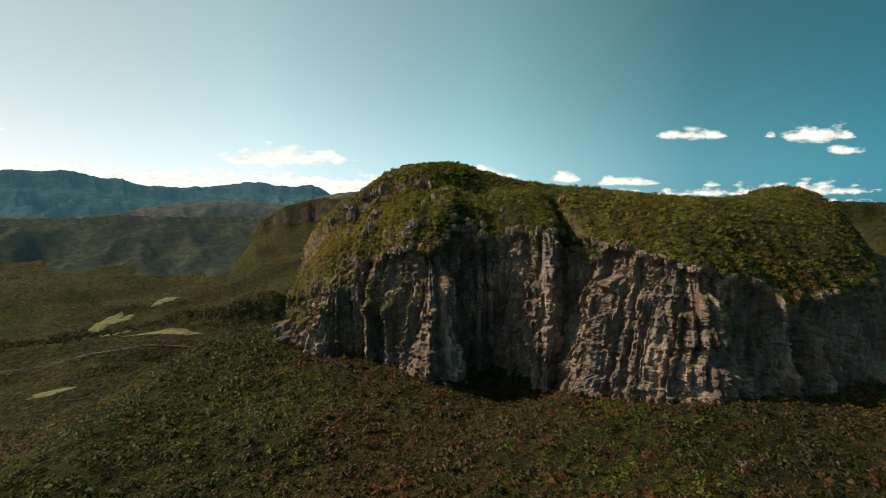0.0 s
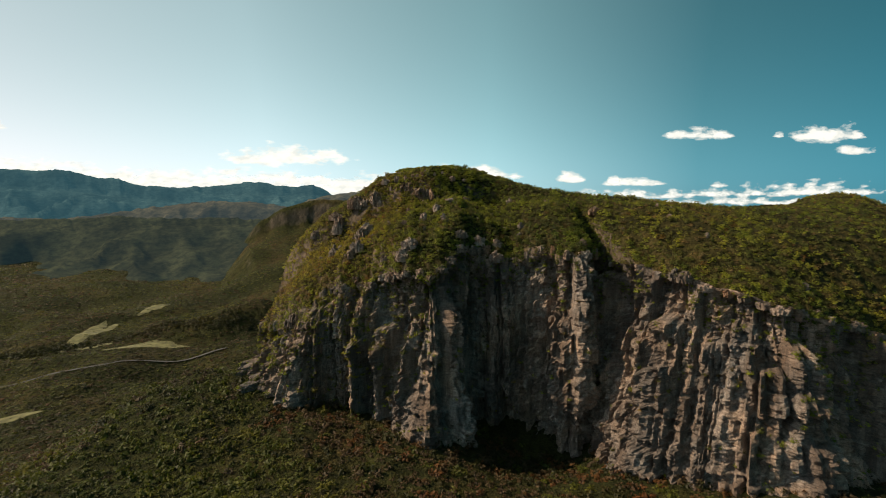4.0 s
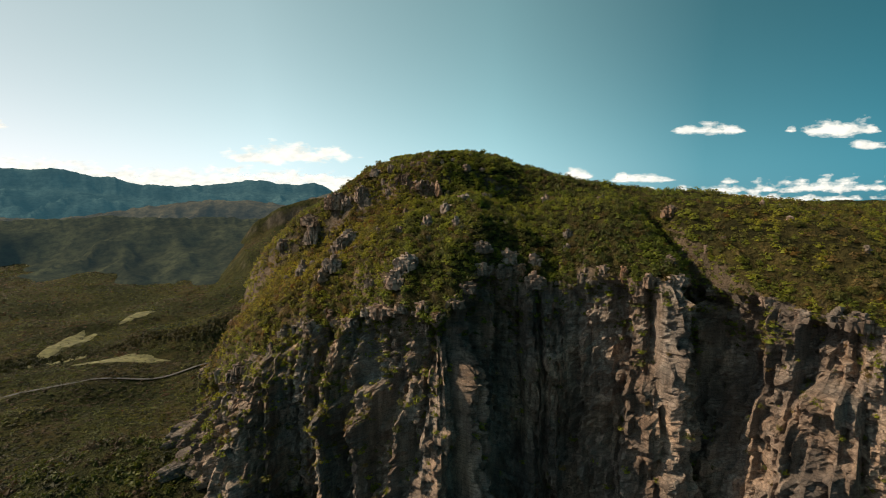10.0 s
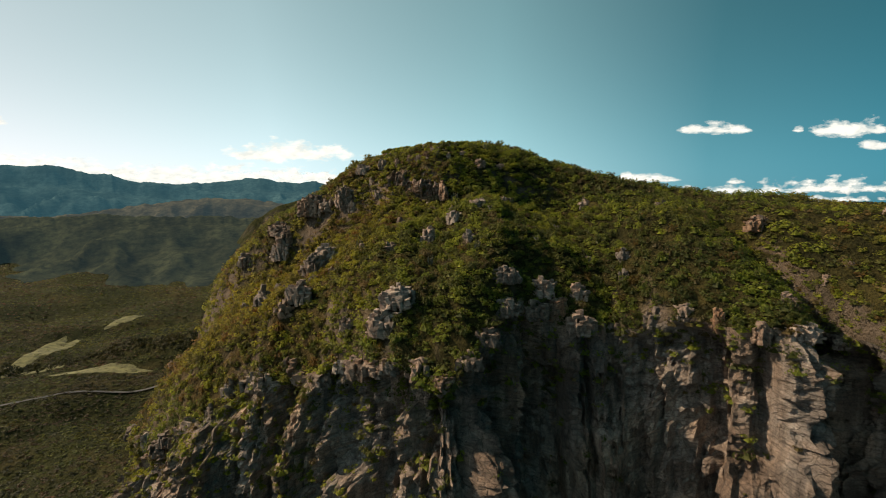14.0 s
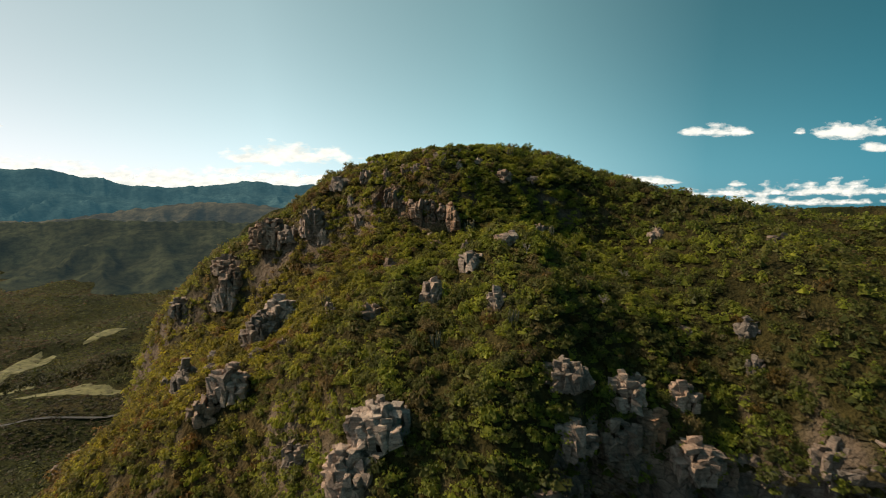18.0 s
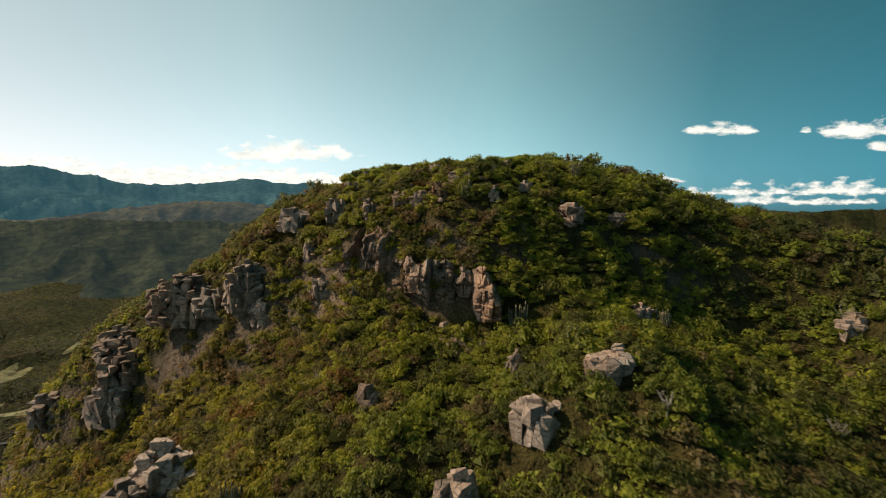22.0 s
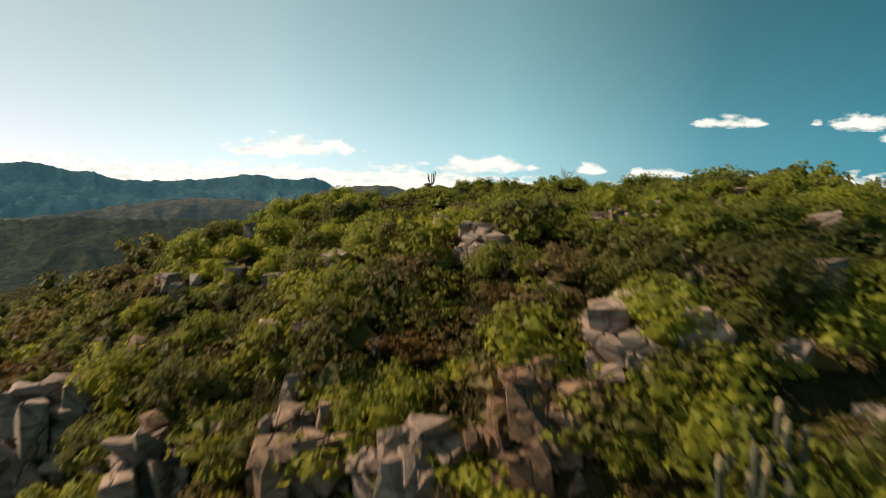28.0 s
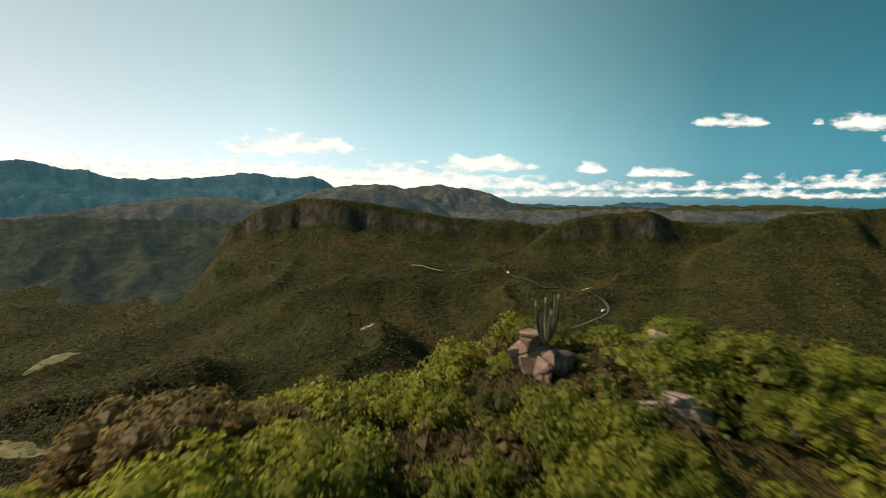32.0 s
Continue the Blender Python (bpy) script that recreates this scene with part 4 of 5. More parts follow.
def stand(x, y, z, size, protos, where, seed, weights=None, tall=(0.7, 1.1), SPECIES=SPECIES):
    rng = np.random.default_rng(seed)
    w = np.array(weights or [q[3] for q in SPECIES])
    wide = 18 if SPECIES[0][0] == "shrubs" else 70
    patch = fbm(x / wide, y / wide, seed=77, octaves=3) * (1.0 if wide == 18 else 2.2)
    score = np.log(w)[None] + 0.6 * rng.gumbel(size=(len(x), 4)) * 1.3 + np.stack([0.5 * patch, -0.3 * patch, -0.8 * patch, 0 * patch], 1)
    kind = score.argmax(1)
    for k, (nm, mat, label, _) in enumerate(SPECIES):
        i = kind == k
        if i.sum() > 2:
            scatter(nm, x[i], y[i], z[i], size[i], protos, mat, label + " " + where, "shrubs", seed + k, tall)


def shrub_size(rng, n, small, large):
    return small + (large - small) * rng.uniform(size=n) ** 1.7


# near shrubs on the summit: things of their own
CORE = (-23.0, 13.0, 303.0, 348.0)


def shrub_thing(seed, mat, label):
    v, f = crown_mesh(seed, 15, 1700, 0.044, ICO1, 0.9, 0.66)
    rng = np.random.default_rng(seed)
    base = bpy.data.objects.new("shrub", None)
    scene.collection.objects.link(base)
    mesh_object("crown", v, f, mat, base)
    stems = []
    for k in range(5):
        a, r = rng.uniform(0, 6.283), rng.uniform(0.2, 0.55)
        stems.append(tube([(0, 0, -0.15), (0.3 * r * math.cos(a), 0.3 * r * math.sin(a), 0.25), (r * math.cos(a), r * math.sin(a), 0.72)], [0.05, 0.035, 0.012], 4))
    mesh_object("trunk", *merged(stems), BARK, base, "several thin grey-brown stems")
    return tagged(base, label, "shrub", "shrubs on the summit")


x, y, rng = spots(CORE[0] + 3, CORE[1] - 4, CORE[2] + 3, CORE[3] - 5, 2.1, 31, 0.95)
x2, y2, _ = spots(-20, 4, 330, 339, 2.2, 30, 0.6)
x, y = np.concatenate([x, x2]), np.concatenate([y, y2])
ok = clear_of_rocks(x, y) & (np.hypot(x + 8.7, y - 326) > 1.5) & ~((x > -7.2) & (x < -5.4) & (y > 335.6) & (y < 338.4))
x, y = x[ok], y[ok]
z = top_height(x, y)
makers = [shrub_thing(300 + k, LEAF, "rounded bright olive-green shrub on the rocky summit") for k in range(4)]
makers += [shrub_thing(310 + k, LEAF_DARK, "dark green evergreen shrub on the rocky summit") for k in range(2)]
makers += [shrub_thing(320, LEAF_DRY, "dry brown half-bare shrub on the rocky summit")]
for k in range(len(x)):
    i = int(rng.choice(7, p=[0.21, 0.21, 0.20, 0.20, 0.08, 0.08, 0.02] if y[k] < 322 else [0.24, 0.24, 0.24, 0.23, 0.02, 0.01, 0.02]))
    r = float(shrub_size(rng, 1, 0.7, 1.45)[0]) * (1.0 if y[k] < 326 else 0.85)
    ob = copy_thing(makers[i], pose(x[k], y[k], z[k] - 0.1, 0, 0, rng.uniform(0, 360)))
    h = r * float(rng.uniform(0.75, 1.1))
    ob.scale = (r, r, h)
for k, (ox, oy, r) in enumerate([(-13.6, 335.2, 1.6), (-15.0, 335.9, 1.5), (-12.3, 336.2, 1.3)]):      # half-bare bushes at the brow
    ob = copy_thing(makers[6], pose(ox, oy, float(top_height(ox, oy)) - 0.1, 0, 0, 70 * k))
    ob.scale = (r, r, r)
for k, (ox, oy, r) in enumerate([(-14.4, 332.4, 1.5), (-16.2, 332.6, 1.6), (-12.4, 332.8, 1.4), (-10.6, 333.6, 1.3), (-6.4, 334.4, 0.8), (-5.4, 333.8, 0.9), (-17.8, 333.0, 1.6)]):
    ob = copy_thing(makers[k % 4], pose(ox, oy, float(top_height(ox, oy)) - 0.1, 0, 0, 50 * k))
    ob.scale = (r, r, 0.9 * r)
for ob in makers:
    for part_ in list(ob.children):
        bpy.data.objects.remove(part_)
    bpy.data.objects.remove(ob)

x, y, rng = spots(-34, 30, 286, 314, 1.6, 34, 0.9)
ok = clear_of_rocks(x, y)
x, y = x[ok], y[ok]
stand(x, y, top_height(x, y) - 0.1, shrub_size(rng, len(x), 0.9, 1.7), CROWNS_A, "on the summit's steep face", 520, [0.62, 0.27, 0.09, 0.02])

x, y, rng = spots(-82, 40, 252, 345, 1.35, 44, 0.95)
slope = np.hypot(top_height(x + 2, y) - top_height(x - 2, y), top_height(x, y + 2) - top_height(x, y - 2)) / 4
ok = (y > rim_y(x) + 0.5) & (y < crest_y(x) + 8) & (rng.uniform(size=len(x)) < smooth(0.35, 0.8, slope)) & clear_of_rocks(x, y)
x, y = x[ok], y[ok]
near = (np.abs(x + 4) < 30) & (y > 284)
for part_, protos_, seed_ in ((near, CROWNS_A, 540), (~near, CROWNS_B, 545)):
    stand(x[part_], y[part_], top_height(x[part_], y[part_]) - 0.2, shrub_size(rng, int(part_.sum()), 0.8, 1.5), protos_, "on steep rocky ground", seed_, [0.60, 0.27, 0.10, 0.03])
x, y, rng = spots(58, 80, 248, 300, 1.5, 48, 0.95)
ok = y > rim_y(x) + 0.2
x, y = x[ok], y[ok]
stand(x, y, top_height(x, y) - 0.2, shrub_size(rng, len(x), 0.8, 1.5), CROWNS_B, "round the head of the cleft", 550)

x, y, rng = spots(-20, 200, 205, 282, 1.8, 45, 0.85)
ok = (y > rim_y(x) + 0.3) & (y < rim_y(x) + 16)
x, y = x[ok], y[ok]
stand(x, y, top_height(x, y) - 0.2, shrub_size(rng, len(x), 0.8, 1.6), CROWNS_B, "near the cliff's edge", 560)

# low tufts between them
x, y, rng = spots(CORE[0], CORE[1], CORE[2], CORE[3], 1.7, 32, 0.8)
scatter("low_scrub", x, y, top_height(x, y) - 0.1, shrub_size(rng, len(x), 0.35, 0.8), CROWNS_B, LEAF_DRY, "low dry tufts and herbs between the summit shrubs", "scrub", 33)

x, y, rng = spots(-24, 14, 296, 347, 1.2, 46, 0.9)
ok = clear_of_rocks(x, y) & ~((x > -7.2) & (x < -5.4) & (y > 334.5) & (y < 338.4))
x, y = x[ok], y[ok]
stand(x, y, top_height(x, y) - 0.1, shrub_size(rng, len(x), 0.5, 1.1), CROWNS_A, "filling the gaps on the summit", 580, [0.66, 0.20, 0.12, 0.02])

# the mesa's top
x, y, rng = spots(-70, 64, 256, 352, 1.7, 35, 0.97)
ok = (y > rim_y(x) + 0.5) & ~((x > CORE[0] + 3) & (x < CORE[1] - 4) & (y > CORE[2] + 3) & (y < CORE[3] - 5)) & (y < crest_y(x) + 24)
x, y = x[ok], y[ok]
ok = clear_of_rocks(x, y)
x, y = x[ok], y[ok]
near = (np.abs(x + 2) < 46) & (y < crest_y(x) + 10)
for part_, protos_, seed_ in ((near, CROWNS_A, 400), (~near, CROWNS_B, 405)):
    stand(x[part_], y[part_], top_height(x[part_], y[part_]) - 0.15, shrub_size(rng, int(part_.sum()), 0.9, 1.8), protos_, "on the mesa's slope", seed_, [0.30, 0.50, 0.15, 0.05], (0.85, 1.4))
x, y, rng = spots(-86, 330, 200, 450, 2.5, 36, 0.95)
ok = (y > rim_y(x) + 0.3) & ((x < 150) | (rng.uniform(size=len(x)) < 0.7)) & ~((x > -70) & (x < 64) & (y > 256) & (y < 352)) & (y < crest_y(x) + 10)
x, y = x[ok], y[ok]
stand(x, y, top_height(x, y) - 0.2, shrub_size(rng, len(x), 1.2, 2.2), CROWNS_B, "on the mesa's plateau", 420, [0.32, 0.48, 0.15, 0.05])

# ledges of the cliff
px, py, cs_, nx, ny = cliff_grid(1.5, 0)
vv = np.linspace(0.0, 0.95, 70)
S, V = np.meshgrid(cs_, vv, indexing="ij")
rep = lambda q: np.repeat(q[:, None], len(vv), 1)
X, Y, Z = cliff_point(S, V, rep(px), rep(py), rep(nx), rep(ny))
out_dir = np.hypot(np.diff(X, axis=1), np.diff(Y, axis=1)) / (np.abs(np.diff(Z, axis=1)) + 0.2)
rng = np.random.default_rng(61)
chance = smooth(0.4, 1.1, out_dir) * (0.16 + 0.62 * smooth(10, -10, rep(px)[:, 1:]) + 0.30 * smooth(95, 130, rep(px)[:, 1:])) * (1.1 - V[:, 1:]) + 0.45 * smooth(0.22, 0.0, V[:, 1:] + 0.08 * vnoise(S[:, 1:] / 7.0, 0.0, seed=66))
ok = rng.uniform(size=chance.shape) < chance
x, y, z = X[:, 1:][ok], Y[:, 1:][ok], Z[:, 1:][ok]
stand(x, y, z - 0.5, shrub_size(rng, len(x), 0.8, 2.0), CROWNS_B, "on the cliff's ledges", 440, [0.5, 0.35, 0.13, 0.02])

rng = np.random.default_rng(67)
i = np.repeat(np.arange(len(px)), 2)
x, y = px[i] + rng.normal(0, 0.8, len(i)) - nx[i] * rng.uniform(-1.2, 2.5, len(i)), py[i] - ny[i] * rng.uniform(-1.2, 2.5, len(i))
i = (rng.uniform(size=len(x)) < 0.8) & (x > WEST + 1) & (x < EAST - 1)
x, y = x[i], y[i]
stand(x, y, top_height(x, np.maximum(y, rim_y(x))) - 0.6, shrub_size(rng, len(x), 0.9, 2.1), CROWNS_B, "hanging over the cliff's edge", 445)

# forest on the apron below the cliff
x, y, rng = spots(-240, 330, 100, 300, 3.2, 37, 0.97)
ok = (np.abs(x) < 0.98 * y + 12) & ((y < rim_y(x) - 5) | (x < -92))
x, y = x[ok], y[ok]
west = x + 40 * fbm(x / 40, y / 40, seed=78, octaves=2) < -45
for part_, share, seed_ in ((west, [0.74, 0.16, 0.09, 0.01], 465), (~west, [0.30, 0.28, 0.20, 0.22], 460)):
    stand(x[part_], y[part_], ground_height(x[part_], y[part_]) - 0.4, shrub_size(rng, int(part_.sum()), 1.3, 3.4), CROWNS_T, "in the forest below the cliff", seed_, share, (0.6, 1.1), FOREST)

# the western slope and valley
x, y, rng = spots(-760, -80, 230, 900, 4.4, 38, 0.92)
ok = (x > -0.98 * y - 20) & ~((x > -240) & (y < 300)) & ~in_clearing(x, y)
x, y = x[ok], y[ok]
stand(x, y, ground_height(x, y) - 0.4, shrub_size(rng, len(x), 1.7, 3.3), CROWNS_C, "on the western slope and valley floor", 480, [0.46, 0.38, 0.14, 0.02], (0.45, 0.8), FOREST)
x, y, rng = spots(-1350, 1150, 430, 1420, 7.6, 39, 0.88)
ok = (x < 0.98 * (y - 300) + 30) & (x > -0.98 * y - 10) & ~((x > -760) & (x < -80) & (y < 900)) & gentle(x, y) & ~in_clearing(x, y)
x, y = x[ok], y[ok]
stand(x, y, ground_height(x, y) - 0.5, shrub_size(rng, len(x), 2.1, 3.9), CROWNS_D, "across the northern valley", 500, [0.42, 0.28, 0.27, 0.03], (0.4, 0.75), FOREST)

rng = np.random.default_rng(71)
stream_x, stream_y = curve([0, 1, 2, 3, 4, 5], [-760, -620, -520, -400, -250, -60]), curve([0, 1, 2, 3, 4, 5], [560, 640, 720, 770, 790, 830])
q = rng.uniform(0, 5, 1300)
x, y = stream_x(q) + rng.normal(0, 9, 1300), stream_y(q) + rng.normal(0, 9, 1300)
scatter("stream_trees", x, y, ground_height(x, y) - 0.4, shrub_size(rng, 1300, 2.0, 4.0), CROWNS_C, TREE_DARK, "belt of dark evergreen trees along the valley stream", "trees", 72, (0.8, 1.4))

truck(108.5, 1178, 105)
truck(222, 1014, 42)

# ---- rocks ----
def block_mesh(seed):
    """A broken block of sandstone, about 1 across, with flat sharp-edged faces."""
    rng = np.random.default_rng(seed)
    bm = bmesh.new()
    lean = rng.uniform(-0.16, 0.16, 2)
    for k in range(13):
        p = rng.uniform(-1, 1, 3)
        p[rng.integers(0, 3)] = rng.choice((-1.0, 1.0))
        p = np.sign(p) * np.abs(p) ** 0.5 * 0.52 * rng.uniform(0.80, 1.10)
        p[:2] += lean * p[2]
        bm.verts.new(p)
    bmesh.ops.convex_hull(bm, input=bm.verts[:])
    bmesh.ops.delete(bm, geom=[v for v in bm.verts if not v.link_faces], context="VERTS")
    bmesh.ops.triangulate(bm, faces=bm.faces[:])
    bmesh.ops.recalc_face_normals(bm, faces=bm.faces[:])
    bm.verts.index_update()
    p = np.array([q.co[:] for q in bm.verts])
    f = np.array([[w.index for w in t.verts] for t in bm.faces])
    bm.free()
    return p, f


BLOCKS = {}
for nm, mat in (("pale", PALE), ("red", RED), ("grey", BROWN)):
    for k in range(14):
        ob = mesh_object("block", *block_mesh(700 + k), mat)
        BLOCKS[nm, k] = ob.data
        bpy.data.objects.remove(ob)


def block(parent, tone, rng, at, size, turn, tip=8):
    ob = new("block", BLOCKS[tone, int(rng.integers(0, 14))])
    ob.parent = parent
    ob.matrix_basis = pose(*at, rng.uniform(-tip, tip), rng.uniform(-tip, tip), turn) @ Matrix.Diagonal((*size, 1))
    return ob


def outcrop(x, y, wide, tall, tone, seed, z=None, group="rock outcrops on the mesa"):
    """Stacked, bedded blocks rising out of the scrub."""
    rng = np.random.default_rng(seed)
    base = bpy.data.objects.new("rock_outcrop", None)
    scene.collection.objects.link(base)
    z = float(top_height(x, y)) if z is None else z
    base.matrix_world = pose(x, y, z - 0.4, 0, 0, rng.uniform(-25, 25))
    unit = float(np.clip(0.27 * wide, 0.40, 1.0))
    turn, half = rng.uniform(-35, 35), int(np.ceil(0.55 * wide / unit))
    c, sn = math.cos(radians(turn)), math.sin(radians(turn))
    for i in range(-half, half + 1):                                          # upright joints part the mass into columns of blocks
        for j in range(-half, half + 1):
            gx, gy = (i + rng.uniform(-0.25, 0.25)) * unit, (j + rng.uniform(-0.25, 0.25)) * unit * 0.85
            r = math.hypot(gx, gy * 1.35) / (0.52 * wide) + rng.uniform(-0.12, 0.12)
            if r > 1:
                continue
            top = 0.3 + tall * (1 - 0.62 * max(r, 0.0) ** 1.6) * rng.uniform(0.62, 1.1)
            cz = -0.9
            while cz < top:
                bh = unit * rng.uniform(0.5, 2.0)
                if cz + bh > top - 0.25:
                    bh = max(top - cz, 0.25)
                w, d = unit * rng.uniform(0.95, 1.7), unit * rng.uniform(0.95, 1.5)
                ox, oy = gx + rng.uniform(-0.10, 0.10) * unit, gy + rng.uniform(-0.10, 0.10) * unit
                block(base, tone, rng, (ox * c - oy * sn, ox * sn + oy * c, cz + 0.5 * bh), (w, d, bh * rng.uniform(1.1, 1.5)), turn + rng.uniform(-22, 22) + 90 * int(rng.integers(0, 2)), 10)
                cz += bh
    for k in range(4):                                                        # broken pieces at the foot
        a, w = rng.uniform(0, 6.283), unit * rng.uniform(0.35, 0.8)
        block(base, tone, rng, (math.cos(a) * wide * 0.55, math.sin(a) * wide * 0.42, 0.2 * w), (w, w * rng.uniform(0.8, 1.4), w * 0.8), rng.uniform(0, 90), 16)
    words = {"pale": "jointed crag of pale weathered sandstone among shrubs", "red": "jointed crag of reddish sandstone among shrubs",
             "grey": "jointed crag of grey-brown sandstone among shrubs"}[tone]
    return tagged(base, words, "rock", group)


for k, (ox, oy, ow, oh) in enumerate(SLOPE_ROCKS):
    outcrop(ox, oy, ow * (1.15 if k > 1 else 0.8), oh * (0.9 if k > 1 else 0.65), ("pale", "grey", "pale", "red")[k % 4] if k > 1 else "pale", 800 + k)
for k, (ox, oy, ow, oh) in enumerate(SUMMIT_ROCKS):
    outcrop(ox, oy, ow * (0.85 if oy < 330 else 1.0), oh * (0.65 if oy < 330 else 0.9), "pale", 850 + k)
# the red step under the summit: a jointed wall of upright blocks
def step_wall(x0, x1, seed):
    rng = np.random.default_rng(seed)
    base = bpy.data.objects.new("rock_step", None)
    scene.collection.objects.link(base)
    mid = (x0 + x1) / 2
    base.matrix_world = pose(mid, 301, 215)
    n, m = int((x1 - x0) / 0.11), 90
    W, V = np.meshgrid(np.linspace(x0, x1, n), np.linspace(0, 1, m), indexing="ij")
    ends = np.clip(np.minimum(W - x0, x1 - W) / 2.5, 0, 1)
    foot = 213.6 + 1.0 * smooth(-4, -12, W)
    high = (step_top(W) + 0.9 * vnoise(W / 1.5, 0.5, seed=76) + 0.5 * vnoise(W / 0.6, 1.5, seed=77) - foot) * (0.3 + 0.7 * smooth(0, 1, ends))
    front = np.clip(V / 0.85, 0, 1)
    Z = foot + high * front
    own, joint, level = columns(W + 0.6 * vnoise(Z / 2.0, W / 3.0, seed=71), Z + 0.5 * vnoise(W / 1.6, Z / 2.0, seed=78), 2.3, 2.6, 171)
    own2, joint2, level2 = columns(W + 0.25 * vnoise(Z / 0.7, W, seed=72), Z + 0.4 * vnoise(W, Z, seed=73), 0.95, 1.15, 175)
    own3, joint3, level3 = columns(W, Z + 0.2 * vnoise(W * 2, Z, seed=79), 0.42, 0.5, 178)
    out = (1.6 * own + 1.1 * own2 + 0.35 * own3 - 0.7 * joint ** 9 - 0.28 * joint2 ** 8 - 0.30 * level ** 12 - 0.22 * level2 ** 10 - 0.06 * joint3 ** 6
           + 0.5 * fbm(W / 2.5, Z / 2.5, seed=74, octaves=2) + 0.9 * smooth(0.25, 0.6, front) * smooth(1.0, 0.75, front) - 0.8 * smooth(0.8, 1.0, front))
    back = np.clip((V - 0.85) / 0.15, 0, 1)
    Z = Z + (0.5 * own + 0.4 * own2) * (1 - back) * smooth(0.5, 1.0, front) - 0.4 * back
    mesh_object("rock_wall", np.stack([W - mid - 0.45 * out * (1 - back) * smooth(-3, -10, W), step_y(W) - 301 - out * (1 - back) + 4.0 * back, Z - 215], -1).reshape(-1, 3), grid_faces(n, m)[:, ::-1], RED, base)
    for k in range(44):
        wx = float(rng.uniform(x0, x1))
        yy = float(step_y(wx)) - float(rng.uniform(0.6, 3.0))
        w = float(rng.uniform(0.3, 0.9))
        block(base, "red" if k % 3 else "pale", rng, (wx - mid, yy - 301, float(top_height(wx, yy)) + 0.1 - 215), (w, w * 1.2, w * 0.9), float(rng.uniform(0, 90)), 14)
    tagged(base, "red-brown jointed sandstone step below the summit", "rock face", "rock outcrops on the mesa")


step_wall(-15.0, 3.4, 881)
rng = np.random.default_rng(887)
x = rng.uniform(-13, 4.6, 26)
y = step_y(x) + rng.uniform(1.0, 4.2, 26)
stand(x, y, np.maximum(step_top(x), top_height(x, y)) - 0.5, shrub_size(rng, 26, 0.6, 1.3), CROWNS_A, "on the rock step", 570)
for k, (ox, oy) in enumerate([(-8.2, 308.8), (-5.8, 308.0), (-3.6, 307.8), (-1.4, 308.4)]):
    outcrop(ox, oy, 2.3, 1.5, ("red", "pale")[k % 2], 895 + k)

# loose blocks between the summit's shrubs
def boulder(x, y, wide, tall, tone, seed):
    rng = np.random.default_rng(seed)
    ob = new("boulder", BLOCKS[tone, int(rng.integers(0, 14))])
    ob.matrix_world = pose(x, y, float(top_height(x, y)) + 0.42 * tall, rng.uniform(-14, 14), rng.uniform(-14, 14), rng.uniform(0, 90)) @ Matrix.Diagonal((wide, wide * rng.uniform(0.7, 1.2), tall, 1))
    tagged(ob, {"pale": "pale weathered sandstone block lying among shrubs", "red": "reddish sandstone block lying among shrubs"}[tone], "rock", "loose blocks on the summit")


rng = np.random.default_rng(93)
for k in range(170):
    ox, oy = float(rng.uniform(-20, 14)), float(rng.uniform(303, 322) if k < 125 else rng.uniform(322, 340))
    if oy > 329 and ox > -16:
        continue
    ow = float(rng.uniform(0.35, 0.80)) * (1.0 if oy < 322 else 0.5)
    boulder(ox, oy, ow, ow * float(rng.uniform(0.6, 1.2)), ("pale", "pale", "pale", "red")[k % 4], 2000 + k)

# pillars along the cliff's edge
rng = np.random.default_rng(91)
for k, ox in enumerate(np.arange(-80, 200, 4.2)):
    ox = float(ox + rng.uniform(-1.5, 1.5))
    oy = float(rim_y(ox)) + float(rng.uniform(-1.0, 2.5))
    outcrop(ox, oy, float(rng.uniform(2.4, 5.5)), float(rng.uniform(1.4, 3.8)), ("grey", "grey", "pale", "red")[k % 4], 900 + k, z=float(top_height(ox, max(oy, float(rim_y(ox))))) - 1.5, group="rock pillars along the cliff edge")
for k in range(30):
    ox = float(rng.uniform(-80, 140))
    oy = float(rim_y(ox) + rng.uniform(0.06, 0.66) * (crest_y(ox) - rim_y(ox)))
    outcrop(ox, oy, float(rng.uniform(1.4, 3.2)), float(rng.uniform(1.2, 3.0)), ("grey", "pale")[k % 2], 1000 + k)


# ---- column cacti and bare trees ----
CACTUS = plain("cactus_skin", (0.060, 0.065, 0.042), 0.8, 0.3, 3.0)
CACTUS_TIP = plain("cactus_flower_wool", (0.24, 0.18, 0.10), 0.9, 0.2, 6.0)
BLEACHED = plain("bleached_wood", (0.25, 0.215, 0.18), 0.9, 0.2, 3.0)


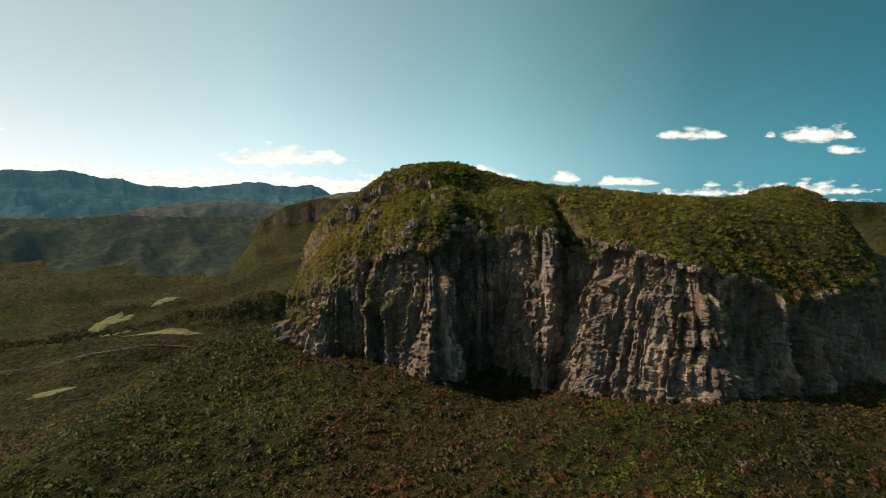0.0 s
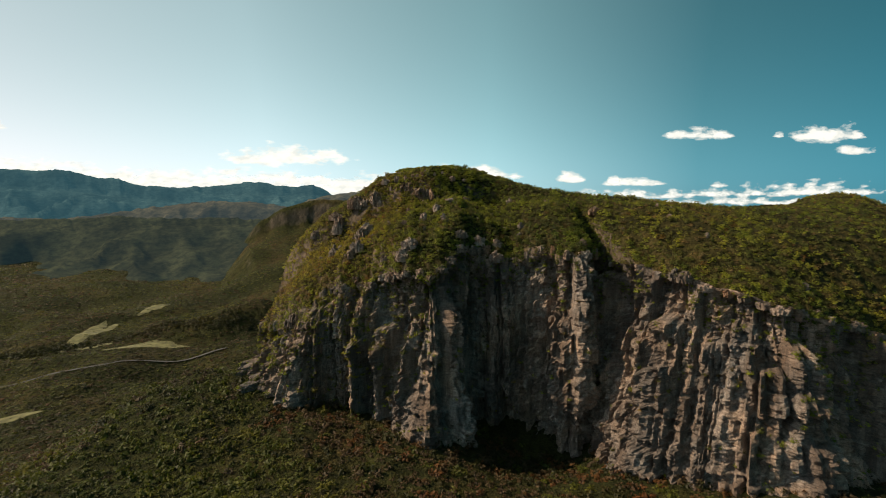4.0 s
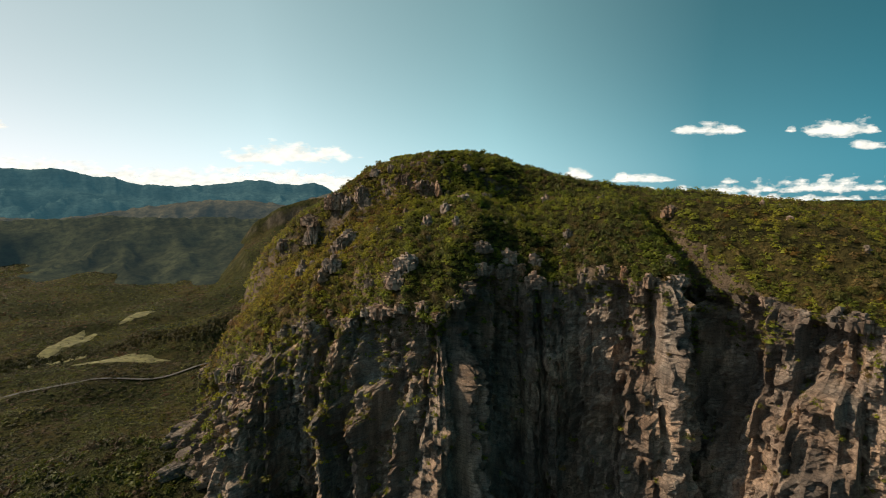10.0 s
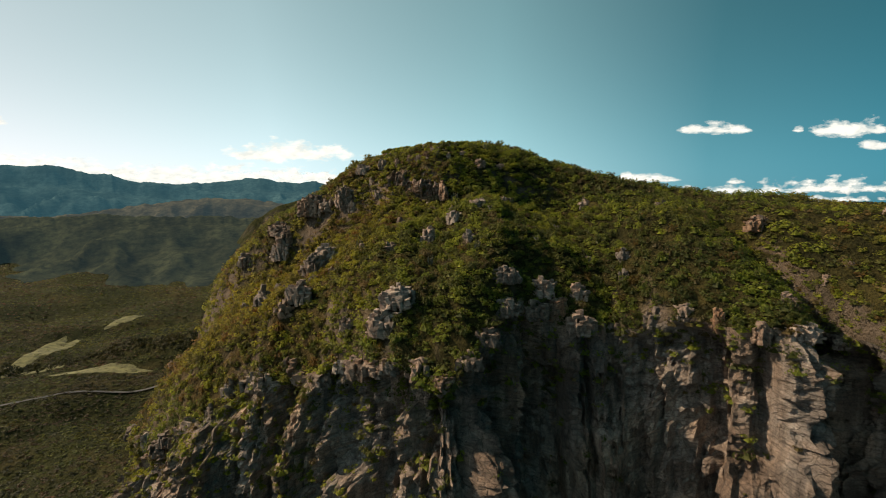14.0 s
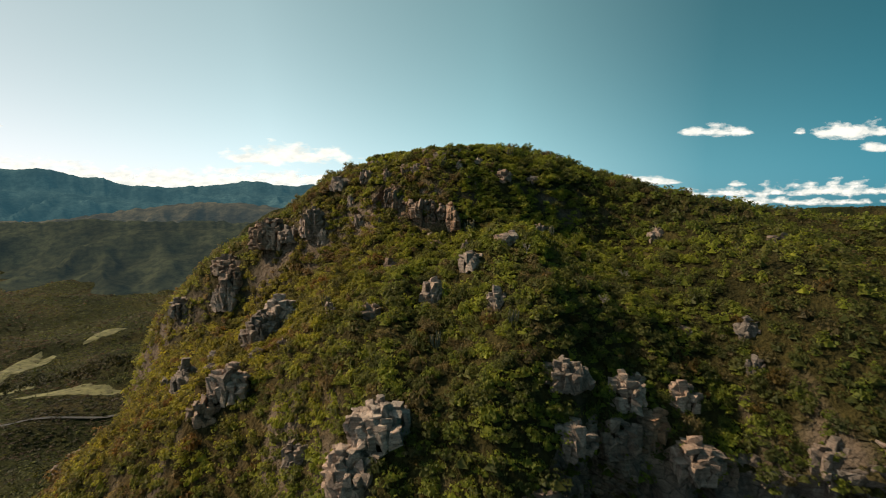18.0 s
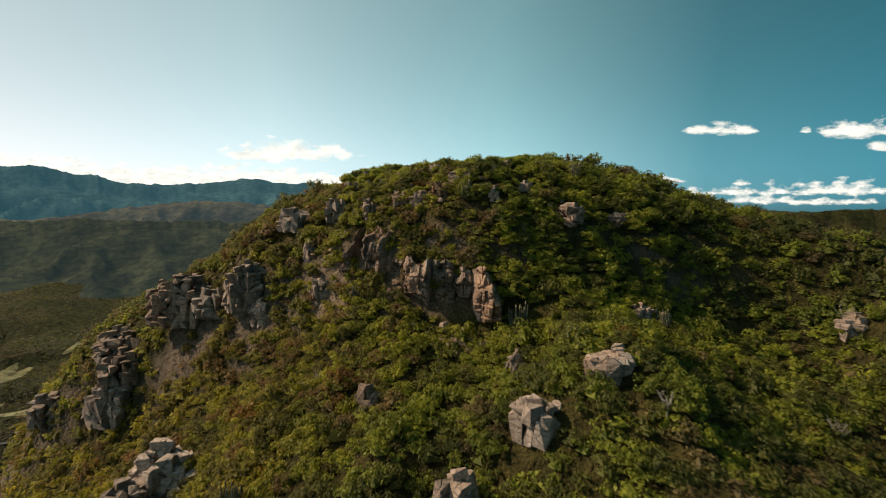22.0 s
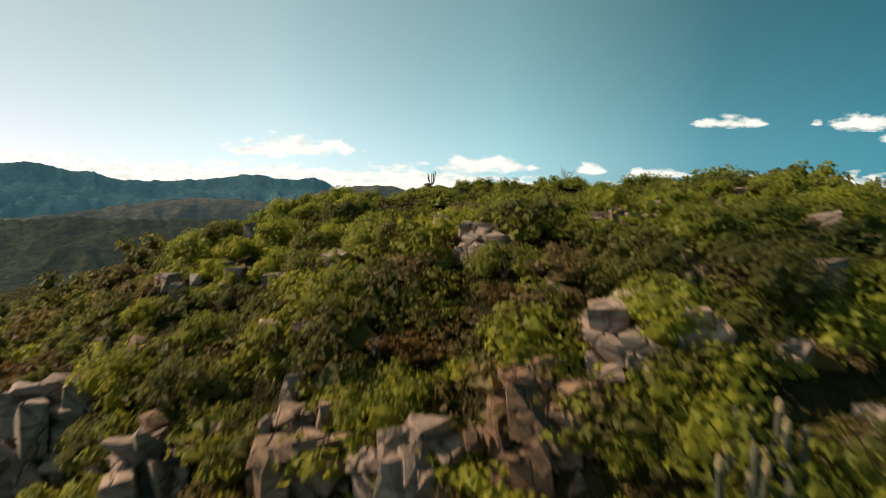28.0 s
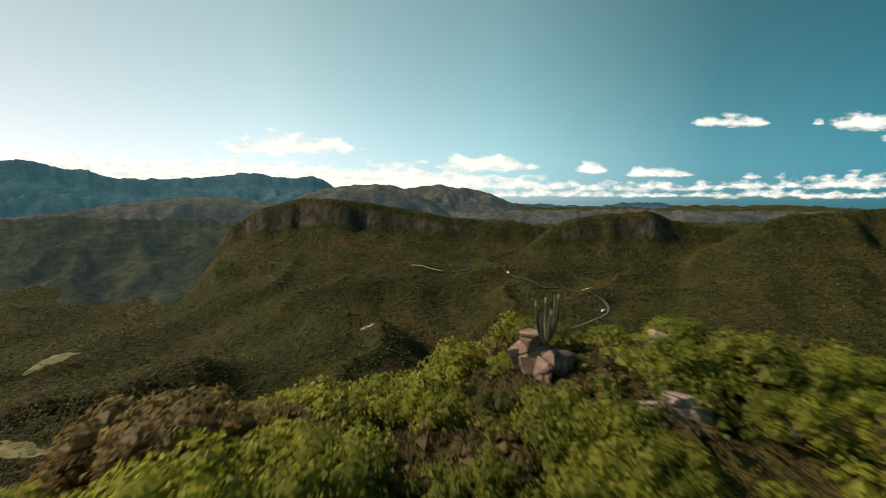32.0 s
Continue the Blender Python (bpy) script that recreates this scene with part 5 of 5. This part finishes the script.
def cactus(x, y, wide, tall, stems, seed, lift=0.0):
    rng = np.random.default_rng(seed)
    base = bpy.data.objects.new("column_cactus", None)
    scene.collection.objects.link(base)
    for k in range(stems):
        a, r = rng.uniform(0, 6.283), wide * math.sqrt(rng.uniform(0, 1))
        h = tall * rng.uniform(0.55, 1.0)
        foot, kneex, kneey = 0.35 * r, r * math.cos(a), r * math.sin(a)
        pts = [(0.3 * kneex, 0.3 * kneey, 0), (0.8 * kneex, 0.8 * kneey, 0.3 * h), (kneex, kneey, 0.6 * h), (1.06 * kneex, 1.06 * kneey, h)]
        st = mesh_object("stem", *tube(pts, [0.022 * tall, 0.027 * tall, 0.027 * tall, 0.022 * tall], 6), CACTUS, base)
        if k % 2 == 0:
            end = tube([(1.06 * kneex, 1.06 * kneey, h - 0.05), (1.06 * kneex, 1.06 * kneey, h + 0.05 * tall)], [0.030 * tall, 0.022 * tall], 6)
            mesh_object("tip", *end, CACTUS_TIP, st, "woolly buff stem tip")
    base.matrix_world = pose(x, y, float(top_height(x, y)) - 0.1 + lift)
    tagged(base, "clump of tall column cactus with buff woolly tips", "cactus", "cacti on the mesa")


for k, (ox, oy, ow, oh, n) in enumerate([(-0.6, 305.6, 1.0, 2.3, 26), (4.0, 296.0, 1.0, 2.8, 20), (-15.6, 313.2, 0.8, 1.4, 12), (-6.3, 337.4, 0.35, 1.1, 8),
                                         (-13.5, 303.0, 0.5, 2.2, 8), (20, 299, 0.9, 2.6, 14), (-20, 285, 0.8, 2.6, 12), (-2, 270, 0.8, 2.6, 12), (8, 268, 0.8, 2.4, 10),
                                         (3.5, 340.5, 0.4, 1.1, 7), (14, 312, 0.8, 2.4, 12)]):
    cactus(ox, oy, ow, oh, n, 1100 + k, 0.7 if k == 3 else 0.0)


def bare_tree(x, y, tall, seed, z):
    rng = np.random.default_rng(seed)
    base = bpy.data.objects.new("bare_tree", None)
    scene.collection.objects.link(base)
    mesh_object("trunk", *tube([(0, 0, -0.3), (0.05, 0, 0.3 * tall), (0.1, 0.05, 0.5 * tall)], [0.05 * tall, 0.035 * tall, 0.02 * tall], 6), BLEACHED, base)
    for k in range(9):
        a, h = rng.uniform(0, 6.283), rng.uniform(0.25, 0.5) * tall
        r = rng.uniform(0.2, 0.42) * tall
        e = (r * math.cos(a), r * math.sin(a), h + rng.uniform(0.2, 0.5) * tall)
        parts = [tube([(0.05, 0, h), (0.5 * e[0], 0.5 * e[1], h + 0.3 * (e[2] - h)), e], [0.018 * tall, 0.012 * tall, 0.004 * tall], 4)]
        for q in range(3):
            f = rng.uniform(0.4, 0.9)
            b0 = (e[0] * f, e[1] * f, h + (e[2] - h) * f)
            parts.append(tube([b0, (b0[0] + rng.uniform(-0.12, 0.12) * tall, b0[1] + rng.uniform(-0.12, 0.12) * tall, b0[2] + rng.uniform(0.05, 0.18) * tall)], [0.007 * tall, 0.002 * tall], 4))
        mesh_object("branch", *merged(parts), BLEACHED, base)
    base.matrix_world = pose(x, y, z, 0, 0, rng.uniform(0, 360))
    tagged(base, "bleached leafless tree standing in dry scrub", "tree", "bare trees")


for k, (ox, oy, oh) in enumerate([(95, 142, 5), (-62, 170, 4.5)]):
    bare_tree(ox, oy, oh, 1200 + k, float(ground_height(ox, oy)))
for k, (ox, oy, oh) in enumerate([(40, 300, 2.6), (30, 288, 2.8), (12, 281, 2.5), (-16, 297, 2.2), (22, 275, 2.6), (-21, 330, 1.8), (3, 332, 1.7)]):
    bare_tree(ox, oy, oh, 1210 + k, float(top_height(ox, oy)))
